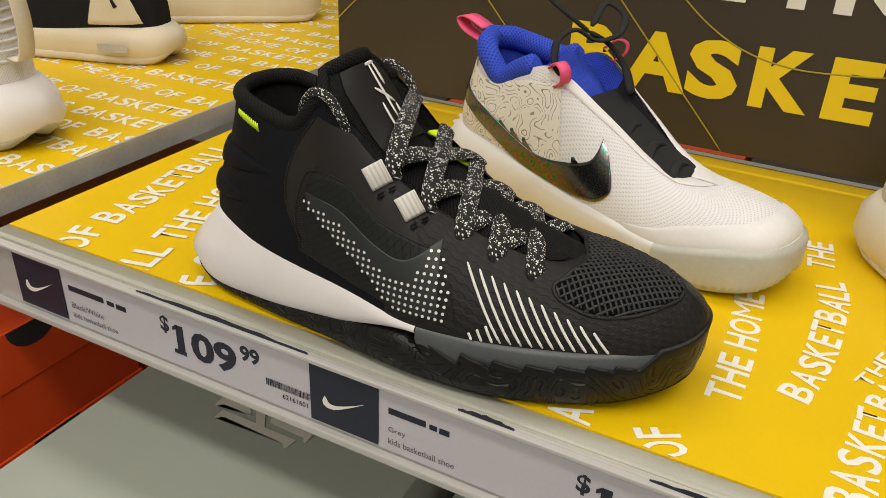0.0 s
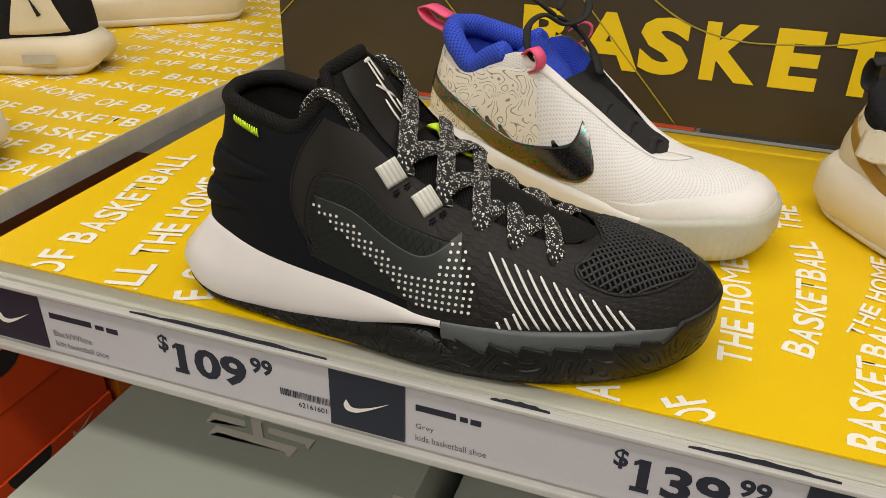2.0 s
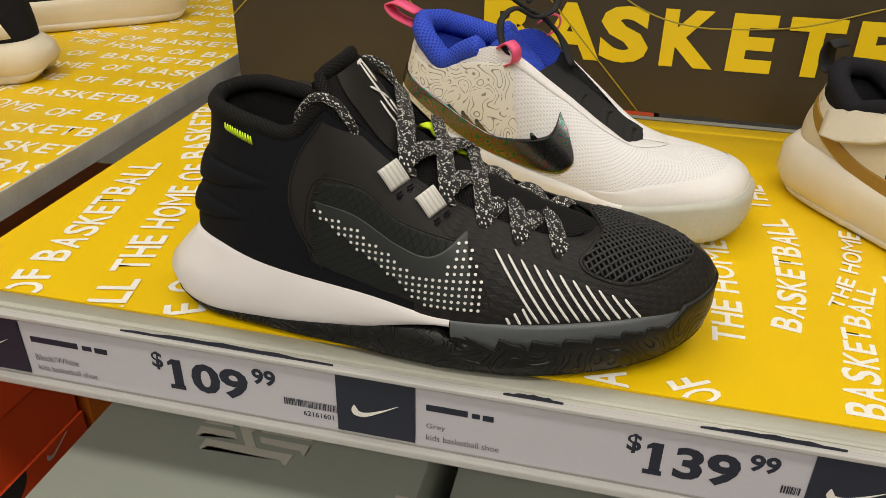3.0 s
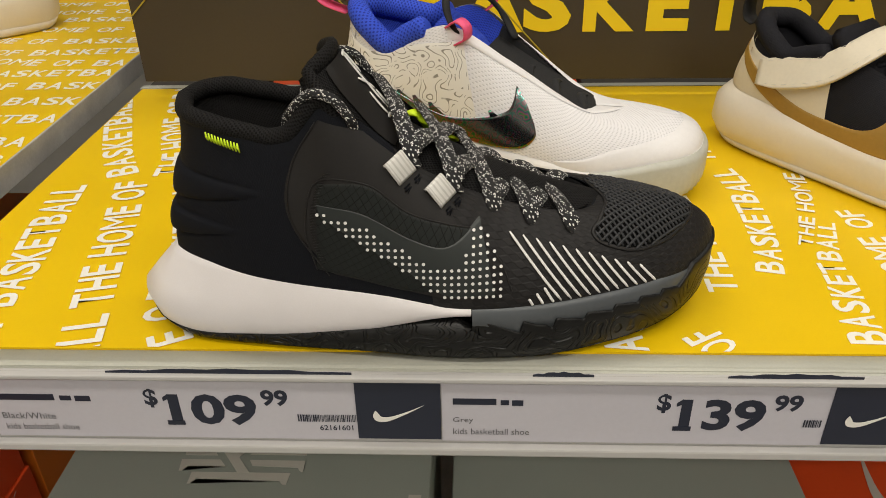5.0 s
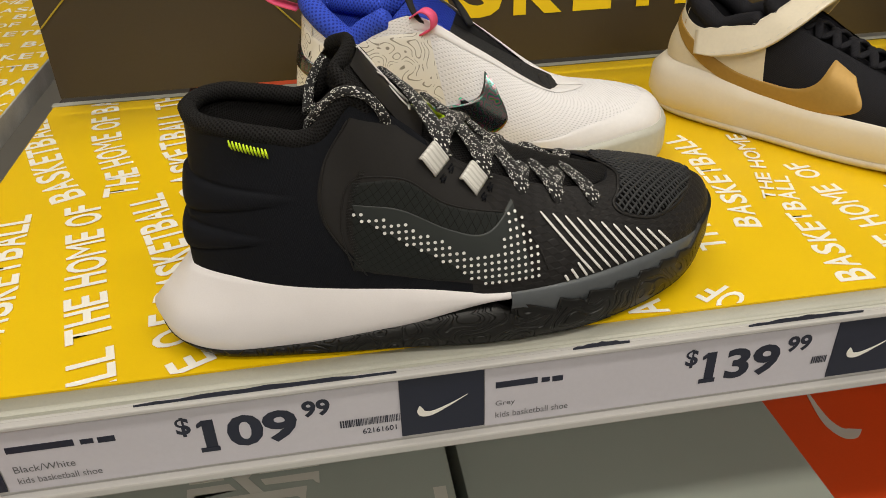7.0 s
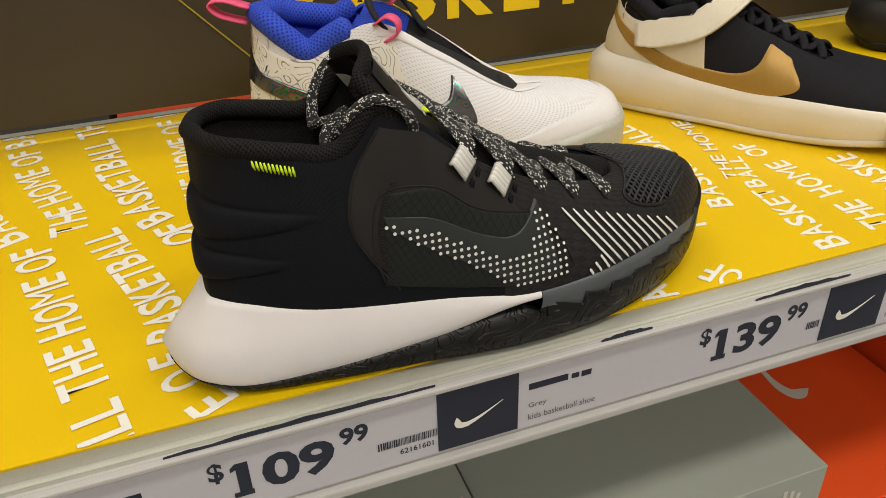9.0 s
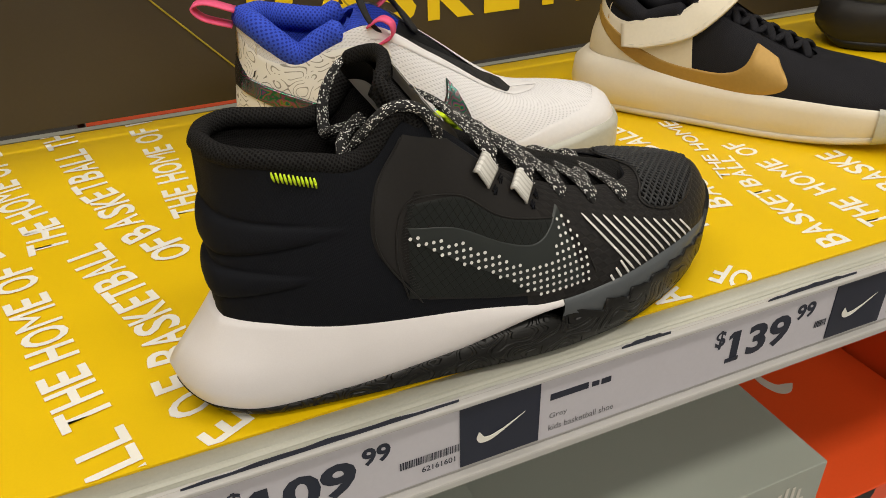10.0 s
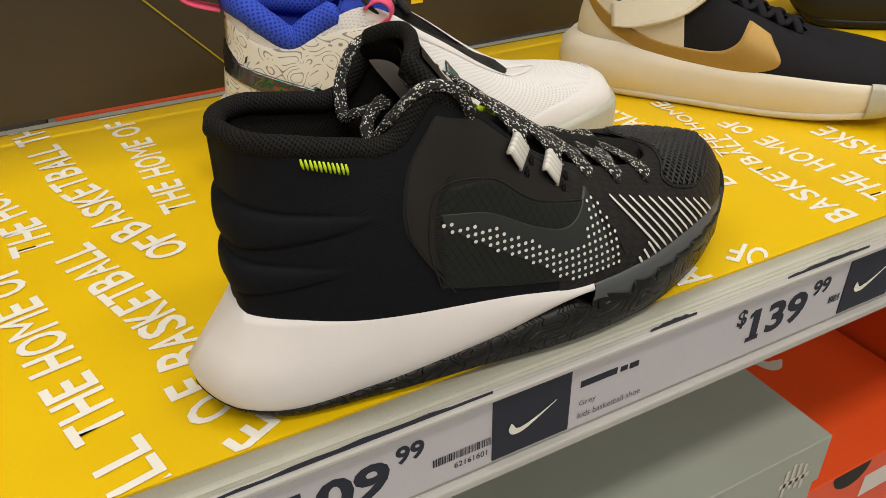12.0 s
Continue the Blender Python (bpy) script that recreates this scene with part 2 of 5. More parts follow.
for px, py in PANELS:
    lf = thing("ceiling_light", (px, py, CEILING), "white rectangular ceiling light panel", "ceiling light", "shop ceiling lights")
    for fx0, fx1, fy0, fy1 in ((-0.62, 0.62, -0.18, -0.15), (-0.62, 0.62, 0.15, 0.18), (-0.62, -0.59, -0.15, 0.15), (0.59, 0.62, -0.15, 0.15)):
        part("frame", box(px + fx0, px + fx1, py + fy0, py + fy1, CEILING - 0.05, CEILING - 0.001, 0.003), FIXTURE, lf)

# ---- the shelf with the printed yellow sheet ----
SHELF_L, SHELF_R, FRONT, BACK = -0.470, 0.75, 0.270, 0.700
shelf = thing("display_shelf", (0, 0.5, -0.012), "pale painted metal display shelf with a rounded front lip", "shelf")
part("shelf_board", box(SHELF_L, SHELF_R, FRONT + 0.004, BACK, -0.020, -0.0015, 0.002), SHELF_PAINT, shelf)
lip = [[(x, y, z) for y, z in ((FRONT + 0.020, -0.0012), (FRONT + 0.008, -0.0014), (FRONT + 0.003, -0.003), (FRONT + 0.0012, -0.006), (FRONT + 0.0012, -0.056), (FRONT + 0.004, -0.060), (FRONT + 0.012, -0.060))] for x in (SHELF_L, SHELF_R)]
part("front_lip", thick(grid(lip), 0.001), SHELF_PAINT, shelf, "pale folded metal front lip")
sheet = tagged(part("printed_sheet", box(SHELF_L + 0.002, SHELF_R, FRONT + 0.0165, 0.6895, -0.0013, 0.0), YELLOW), "glossy yellow shelf liner printed with white words", "shelf liner")

part("back_strip", box(SHELF_L, SHELF_R, 0.6900, 0.6985, -0.0014, 0.0008, 0.0004), SHELF_PAINT, shelf, "pale folded metal back strip")

# price strip: a clear holder clipped to the lip, with printed tickets behind it
strip = thing("price_strip", (0, FRONT - 0.002, -0.025), "clear plastic price strip along the shelf front", "price strip")
part("holder_back", box(SHELF_L, SHELF_R, FRONT - 0.0012, FRONT + 0.0010, -0.0535, -0.001, 0.0004), CLEAR, strip)
part("top_rail", box(SHELF_L, SHELF_R, FRONT - 0.0055, FRONT - 0.0012, -0.0035, -0.0005, 0.0008), CLEAR, strip, "scuffed clear top rail")
part("bottom_rail", box(SHELF_L, SHELF_R, FRONT - 0.0065, FRONT - 0.0012, -0.0520, -0.0465, 0.0012), CLEAR, strip, "clear plastic lower rail")

# ---- the board behind, upright, a finger's width over the shelf on two posts ----
BOARD_L, BOARD_FRONT, BOARD_FOOT = -0.451, 0.663, 0.0165
board_m = Matrix.Translation((0, BOARD_FRONT, 0.0)) @ Matrix.Rotation(radians(90), 4, "X")
board = thing("sign_board", (0, 0, 0), "black sign board with yellow and white basketball lettering", "sign")
part("panel", box(BOARD_L, 0.75, BOARD_FOOT, 0.42, -0.006, 0.0, 0.0006), BOARD_BLACK, board)
for post_x in (-0.200, 0.60):
    part("post", box(post_x, post_x + 0.012, -0.0012, 0.40, -0.016, -0.0062, 0.0006), SHELF_PAINT, board, "pale metal post behind the board")
BASE, CAP = 0.0600, 0.0487
letters = (("B", -0.2055, 0.0425), ("A", -0.1560, 0.0550), ("S", -0.1025, 0.0420), ("K", -0.0500, 0.0450), ("E", 0.0052, 0.0362), ("T", 0.0500, 0.0435), ("B", 0.1030, 0.0425), ("A", 0.1500, 0.0550), ("L", 0.2110, 0.0330), ("L", 0.2530, 0.0330))
for ch, lx, lw in letters:
    part("letter", moved(words(ch, lw, CAP, 0.045), Matrix.Translation((lx, BASE, 0.0012))), BOARD_YELLOW, board)
for ch, lx, lw in (("T", -0.2100, 0.0430), ("H", -0.1600, 0.0455), ("E", -0.1045, 0.0365), ("H", -0.0380, 0.0460), ("O", 0.0165, 0.0540), ("M", 0.0810, 0.0570), ("E", 0.1490, 0.0365), ("O", 0.2150, 0.0540), ("F", 0.2790, 0.0350)):
    part("letter", moved(words(ch, lw, CAP, 0.045), Matrix.Translation((lx, BASE + 0.0795, 0.0012))), PRINT_WHITE, board, "white letter")

# ---- the neighbouring shelf, a little higher ----
L_TOP, L_EDGE = 0.013, -0.493
left = thing("neighbour_shelf", (-0.9, 0.7, 0), "worn grey steel shelf covered with yellow printed liner", "shelf")
part("shelf_board", box(-1.5, L_EDGE - 0.002, 0.05, 1.5, -0.002, L_TOP - 0.0015, 0.001), STEEL, left)
part("edge_strip", box(L_EDGE - 0.0019, L_EDGE, 0.05, 1.5, -0.006, L_TOP + 0.0012, 0.0006), STEEL, left, "scuffed grey steel edge strip")
left_sheet = tagged(part("printed_sheet", box(-1.5, L_EDGE - 0.003, 0.06, 1.5, L_TOP - 0.0013, L_TOP), YELLOW), "glossy yellow shelf liner printed with white words", "shelf liner")


# ---- shoe boxes below ----
def shoe_box(x0, x1, y0, y1, top, height, card, label, lid=0.045):
    b = thing("shoe_box", ((x0 + x1) / 2, (y0 + y1) / 2, top - height), label, "shoe box", "boxes under the shelf")
    part("body", box(x0 + 0.002, x1 - 0.002, y0 + 0.002, y1 - 0.002, top - height, top - 0.004, 0.0006), card, b)
    part("lid", box(x0, x1, y0, y1, top - lid, top, 0.0008), card, b)
    return b



sage_1 = shoe_box(-0.414, -0.172, 0.150, 0.47, -0.132, 0.233, BOX_SAGE, "sage green shoe box with a pale printed emblem")
sage_2 = shoe_box(-0.159, 0.0815, 0.271, 0.59, -0.170, 0.195, BOX_SAGE, "plain sage green shoe box beside a red box")
red_1 = shoe_box(0.086, 0.290, 0.283, 0.60, -0.252, 0.113, BOX_RED, "red orange shoe box with a pale tick mark")
red_2 = shoe_box(0.292, 0.500, 0.270, 0.60, -0.150, 0.215, BOX_RED, "tall red orange shoe box under the shelf")
red_3 = shoe_box(-0.80, -0.490, 0.150, 0.391, -0.093, 0.105, BOX_RED, "red orange shoe box with a thumb hole, its shade painted as a dark plate", 0.049)
red_4 = shoe_box(-0.80, -0.490, 0.150, 0.391, -0.1985, 0.166, BOX_RED, "red orange shoe box with a small pale tick mark")
orange_1 = shoe_box(-0.80, -0.490, 0.400, 0.72, -0.128, 0.2365, BOX_ORANGE, "orange shoe box behind the red ones")
tagged(part("lower_shelf", box(-1.2, 0.75, 0.10, 0.75, -0.39, -0.365, 0.001), STEEL), "grey steel lower shelf", "shelf")


shoe_box(-0.345, -0.045, 0.7060, 0.93, -0.0015, 0.1265, BOX_RED, "red orange shoe box on the far side of the display")
shoe_box(-0.470, -0.352, 0.7060, 0.93, -0.0040, 0.1240, DARK, "dark shoe box on the far side of the display")
shoe_box(-0.040, 0.300, 0.7060, 0.93, -0.0040, 0.1240, DARK, "dark shoe box on the far side of the display")
tagged(part("rear_shelf", box(-0.48, 0.75, 0.703, 1.02, -0.148, -0.128, 0.001), STEEL), "grey steel shelf on the far side", "shelf")


def bar(x0, x1, y0, y1):
    return shape(((x0, y0), (x1, y0), (x1, y1), (x0, y1)))


# the pale emblem of strokes on the sage lid
em = Matrix.Translation((-0.292, 0.300, -0.1318))
raised = iter(range(40))
for pts in (
    ((-0.0450, 0.0390), (-0.0230, 0.0390), (-0.0270, 0.0450), (-0.0410, 0.0460), (-0.0430, 0.0500), (-0.0460, 0.0500)),
    ((-0.0450, 0.0250), (-0.0430, 0.0250), (-0.0400, 0.0290), (-0.0150, 0.0290), (-0.0200, 0.0350), (-0.0460, 0.0350)),
    ((-0.0360, 0.0140), (-0.0340, 0.0140), (-0.0310, 0.0180), (0.0230, 0.0170), (0.0260, 0.0140), (0.0280, 0.0140), (0.0290, 0.0240), (-0.0060, 0.0240), (-0.0360, 0.0240)),
    ((-0.0060, 0.0240), (0.0020, 0.0240), (-0.0080, 0.0370), (-0.0200, 0.0520), (-0.0260, 0.0500)),
    ((-0.0080, 0.0370), (0.0020, 0.0520), (-0.0050, 0.0520), (-0.0120, 0.0420)),
    ((-0.0250, 0.0500), (-0.0200, 0.0520), (-0.0270, 0.0550), (-0.0380, 0.0550), (-0.0360, 0.0500)),
    ((0.0010, 0.0500), (0.0280, 0.0500), (0.0290, 0.0540), (-0.0020, 0.0530), (-0.0060, 0.0510)),
    ((-0.0010, 0.0390), (0.0370, 0.0390), (0.0370, 0.0490), (0.0350, 0.0490), (0.0320, 0.0450), (0.0030, 0.0450)),
    ((0.0030, 0.0290), (0.0330, 0.0280), (0.0350, 0.0250), (0.0370, 0.0240), (0.0370, 0.0340), (0.0000, 0.0340)),
):
    turned = sum(a[0] * b[1] - b[0] * a[1] for a, b in zip(pts, pts[1:] + pts[:1])) < 0
    part("emblem_stroke", moved(shape(pts[::-1] if turned else pts), em @ Matrix.Translation((0, 0, 0.0002 + 0.00015 * next(raised)))), BOX_PALE, sage_1)
for k in range(7):
    part("print_bar", moved(bar(-0.004, 0.004, k * 0.018, k * 0.018 + 0.010), Matrix.Translation((-0.181, 0.190, -0.1318))), BOX_PALE, sage_1)
# strokes on the front of the second sage lid
fm = Matrix.Translation((0.050, 0.2708, -0.212)) @ Matrix.Rotation(radians(90), 4, "X")
for k, (a, b) in enumerate(((0.0, 0.026), (0.006, 0.030), (0.004, 0.028), (0.0, 0.024))):
    part("emblem_stroke", moved(bar(-0.010 + k * 0.0062, -0.007 + k * 0.0062, a, b), fm), BOX_PALE, sage_2)
part("emblem_stroke", moved(bar(-0.014, 0.016, 0.010, 0.014), fm), BOX_PALE, sage_2)
# tick marks and thumb holes on the red boxes; hole shade is a dark plate
tm = Matrix.Translation((0.158, 0.478, -0.2518)) @ Matrix.Rotation(radians(-72), 4, "Z") @ Matrix.Scale(-1, 4, (1, 0, 0)) @ Matrix.Translation((-0.088, 0, 0))
part("tick_mark", moved(tick(0.088, 0.036), tm), BOX_PALE, red_1)
hole = [(0.022 * math.cos(a), -0.020 * math.sin(a)) for a in [math.pi * k / 12 for k in range(13)]]
part("thumb_hole", moved(shape(hole), Matrix.Translation((0.150, 0.2828, -0.2525)) @ Matrix.Rotation(radians(90), 4, "X")), HOLE_SHADE, red_1, "thumb hole, its shade painted as a dark plate")
part("sticker", moved(bar(0.0, 0.05, -0.045, -0.02), Matrix.Translation((0.172, 0.2828, -0.2525)) @ Matrix.Rotation(radians(90), 4, "X")), BOX_WHITE, red_1, "white printed sticker")
side = Matrix.Translation((-0.4898, 0.298, -0.0935)) @ Matrix.Rotation(radians(90), 4, "Z") @ Matrix.Rotation(radians(90), 4, "X")
part("thumb_hole", moved(shape(hole), side), HOLE_SHADE, red_3, "thumb hole, its shade painted as a dark plate")
part("thumb_hole", moved(shape(hole), Matrix.Translation((0, 0, -0.105)) @ side), HOLE_SHADE, red_4, "thumb hole, its shade painted as a dark plate")
part("tick_mark", moved(tick(0.026, 0.010), Matrix.Translation((0, 0.044, -0.118)) @ side), BOX_PALE, red_4)

# ---- printed words on the yellow liners ----
GLYPHS = {}


def glyph(ch):
    if ch not in GLYPHS:
        bm = words(ch, 1.0, 1.0, 0.0 if ch == "M" else 0.02)
        GLYPHS[ch] = bm
    return GLYPHS[ch].copy()


def printed(sheet_ob, line, runs, cap, z, clip, name="word"):
    """Words along a wavy line of (x, y) points that runs away from the front edge; the tops of the letters point to the side."""
    pts = spline([(x, y, 0) for x, y in line], 60)
    cap0, cap1 = cap if isinstance(cap, tuple) else (cap, cap)
    lens = [0.0]
    for a, b in zip(pts, pts[1:]):
        lens.append(lens[-1] + (b - a).length)

    def at(d):
        d = max(0.0, min(d, lens[-1] - 1e-6))
        i = max(k for k in range(len(lens) - 1) if lens[k] <= d)
        t = (pts[i + 1] - pts[i]).normalized()
        return pts[i] + t * (d - lens[i]), t
    for text, d0, d1 in runs:
        out = bmesh.new()
        size = {"I": 0.35, "M": 1.25, "O": 1.15, "L": 0.85, "E": 0.85, "F": 0.8}
        total = sum(size.get(c, 1.0) for c in text)
        d = d0
        for ch in text:
            w = (d1 - d0) * size.get(ch, 1.0) / total
            p, t = at(d)
            n = Vector((-t.y, t.x, 0))
            tall = cap0 + (cap1 - cap0) * d / lens[-1]
            m = Matrix(((t.x * w * 0.86, n.x * tall, 0, p.x), (t.y * w * 0.86, n.y * tall, 0, p.y), (0, 0, 1, z), (0, 0, 0, 1)))
            g = glyph(ch)
            g.transform(m)
            tmp = bpy.data.meshes.new("tmp")
            g.to_mesh(tmp)
            g.free()
            out.from_mesh(tmp)
            bpy.data.meshes.remove(tmp)
            d += w
        for co, no in clip:
            bmesh.ops.bisect_plane(out, geom=out.verts[:] + out.edges[:] + out.faces[:], plane_co=co, plane_no=no, clear_outer=True)
        if out.faces:
            part(name, out, PRINT_WHITE, sheet_ob)
        else:
            out.free()


CLIP = (((0, FRONT + 0.0172, 0), (0, -1, 0)), ((SHELF_L + 0.003, 0, 0), (-1, 0, 0)), ((0, 0.6890, 0), (0, 1, 0)))
Z = 0.00025
printed(sheet, ((0.0070, 0.3410), (0.0080, 0.3830), (0.0070, 0.4170), (0.0050, 0.4490), (0.0030, 0.4640)), (("THE", 0.0000, 0.0465), ("HOME", 0.0539, 0.1232),), 0.0178, Z + 0.00000, CLIP)
printed(sheet, ((0.0380, 0.3600), (0.0450, 0.3900), (0.0490, 0.4180), (0.0510, 0.4510), (0.0520, 0.4800), (0.0470, 0.5080)), (("BASKETBALL", 0.0000, 0.1496),), (0.0165, 0.0190), Z + 0.00015, CLIP)
printed(sheet, ((0.0410, 0.5200), (0.0400, 0.5360), (0.0370, 0.5640)), (("THE", 0.0000, 0.0442),), 0.0178, Z + 0.00030, CLIP)
printed(sheet, ((0.0650, 0.3910), (0.0780, 0.4230), (0.0890, 0.4580), (0.0940, 0.4870), (0.0960, 0.5100), (0.0930, 0.5330)), (("THE", 0.0000, 0.0421), ("HOME", 0.0487, 0.1115), ("OF", 0.1181, 0.1469),), (0.0085, 0.0165), Z + 0.00045, CLIP)
printed(sheet, ((0.0710, 0.2940), (0.0720, 0.3230), (0.0750, 0.3470), (0.0760, 0.3670), (0.0800, 0.3870), (0.0910, 0.4240)), (("BASKETBALL", 0.0000, 0.1322),), (0.0215, 0.0095), Z + 0.00000, CLIP)
printed(sheet, ((0.0080, 0.2670), (0.0000, 0.2810), (-0.0100, 0.2970), (-0.0180, 0.3100)), (("ME", 0.0000, 0.0235), ("OF", 0.0285, 0.0503),), 0.0220, Z + 0.00015, CLIP)
printed(sheet, ((-0.0550, 0.2720), (-0.0540, 0.2860), (-0.0580, 0.3020)), (("BA", 0.0000, 0.0305),), 0.0220, Z + 0.00030, CLIP)
printed(sheet, ((0.0800, 0.2610), (0.0820, 0.2740), (0.0800, 0.2870)), (("OF", 0.0000, 0.0263),), 0.0220, Z + 0.00045, CLIP)
printed(sheet, ((0.1165, 0.3000), (0.1175, 0.3180), (0.1175, 0.3410), (0.1165, 0.3600), (0.1160, 0.3850), (0.1150, 0.4070), (0.1145, 0.4280), (0.1130, 0.4410)), (("THE", 0.0000, 0.0380), ("HOME", 0.0480, 0.1065), ("OF", 0.1160, 0.1427),), (0.0225, 0.0165), Z + 0.00000, CLIP)
printed(sheet, ((0.1650, 0.3310), (0.1665, 0.3600), (0.1670, 0.3800), (0.1670, 0.4000)), (("BASKE", 0.0000, 0.0658),), 0.0220, Z + 0.00015, CLIP)
printed(sheet, ((-0.3960, 0.2850), (-0.4030, 0.3060), (-0.4080, 0.3340), (-0.4120, 0.3740), (-0.4210, 0.4190), (-0.4310, 0.4810)), (("OF", 0.0000, 0.0325), ("BASKETBALL", 0.0401, 0.1995),), 0.0235, Z + 0.00030, CLIP)
printed(sheet, ((-0.3380, 0.2750), (-0.3460, 0.3100), (-0.3530, 0.3380), (-0.3620, 0.3750), (-0.3690, 0.4110), (-0.3790, 0.4520), (-0.3880, 0.4890)), (("ALL", 0.0000, 0.0453), ("THE", 0.0529, 0.1007), ("HOME", 0.1082, 0.1795), ("OF", 0.1871, 0.2198),), 0.0235, Z + 0.00045, CLIP)
printed(sheet, ((-0.4000, 0.5010), (-0.4210, 0.5430), (-0.4430, 0.5990), (-0.4670, 0.6640), (-0.4780, 0.7130)), (("BASKETBALL", 0.0000, 0.1804), ("TH", 0.1889, 0.2266),), 0.0235, Z + 0.00000, CLIP)
printed(sheet, ((-0.3640, 0.4960), (-0.3680, 0.5280), (-0.3820, 0.5680), (-0.3930, 0.6030), (-0.4030, 0.6490), (-0.4130, 0.6990)), (("THE", 0.0000, 0.0481), ("HOME", 0.0557, 0.1275), ("OF", 0.1351, 0.1680), ("BA", 0.1756, 0.2094),), 0.0235, Z + 0.00015, CLIP)
printed(sheet, ((-0.2880, 0.2800), (-0.2910, 0.2910), (-0.3010, 0.3110), (-0.3090, 0.3330), (-0.3100, 0.3640), (-0.3130, 0.3880), (-0.3230, 0.4230), (-0.3360, 0.4600), (-0.3470, 0.4950)), (("E", 0.0165, 0.0300), ("OF", 0.0395, 0.0697), ("BASKETBALL", 0.0767, 0.2247),), 0.0235, Z + 0.00030, CLIP)
printed(sheet, ((-0.2920, 0.4090), (-0.2980, 0.4700), (-0.3100, 0.4930), (-0.3180, 0.5070), (-0.3250, 0.5460), (-0.3350, 0.5760), (-0.3430, 0.6240), (-0.3580, 0.6980)), (("OF", 0.0449, 0.0793), ("BASKETBALL", 0.0873, 0.2556), ("TH", 0.2635, 0.2988),), 0.0235, Z + 0.00045, CLIP)
printed(sheet, ((-0.2790, 0.5050), (-0.2810, 0.5340), (-0.2830, 0.5810), (-0.2850, 0.6200), (-0.2900, 0.6580), (-0.2960, 0.7110)), (("THE", 0.0000, 0.0480), ("HOME", 0.0570, 0.1300), ("OF", 0.1390, 0.1740), ("B", 0.1830, 0.2050),), 0.0215, Z + 0.00000, CLIP)

LCLIP = (((L_EDGE - 0.004, 0, 0), (1, 0, 0)),)
for k in range(20):
    y0 = 0.285 + 0.040 * k
    shift = 0.055 * math.sin(k * 2.4)
    bend = 0.012 * math.sin(k * 0.9)
    line = ((-1.12 + shift, y0 - 0.01), (-0.95 + shift, y0 + bend), (-0.78 + shift, y0 + 0.006 - bend), (-0.60 + shift, y0 + bend * 0.6), (-0.38 + shift, y0 + 0.008))
    seq = (("THE", 0.0, 0.045), ("HOME", 0.055, 0.125), ("OF", 0.137, 0.167), ("BASKETBALL", 0.180, 0.345), ("THE", 0.360, 0.405), ("HOME", 0.415, 0.485), ("OF", 0.497, 0.527), ("BASKETBALL", 0.54, 0.705))
    printed(left_sheet, line, seq, 0.020, L_TOP + 0.00025, LCLIP)

# ---- tickets in the price strip ----
TY = FRONT - 0.0016
face = Matrix.Translation((0, TY, 0)) @ Matrix.Rotation(radians(90), 4, "X") @ Matrix.Diagonal((1, 1.085, 1, 1))


def on_strip(name, bm, mat, parent, lift=0.0003, label=""):
    return part(name, moved(bm, Matrix.Translation((0, -lift, 0)) @ face), mat, parent, label)


def digits(text, x0, x1, z0, z1, bold=0.03):
    return moved(words(text, x1 - x0, z1 - z0, bold), Matrix.Translation((x0, z0, 0.0002)))


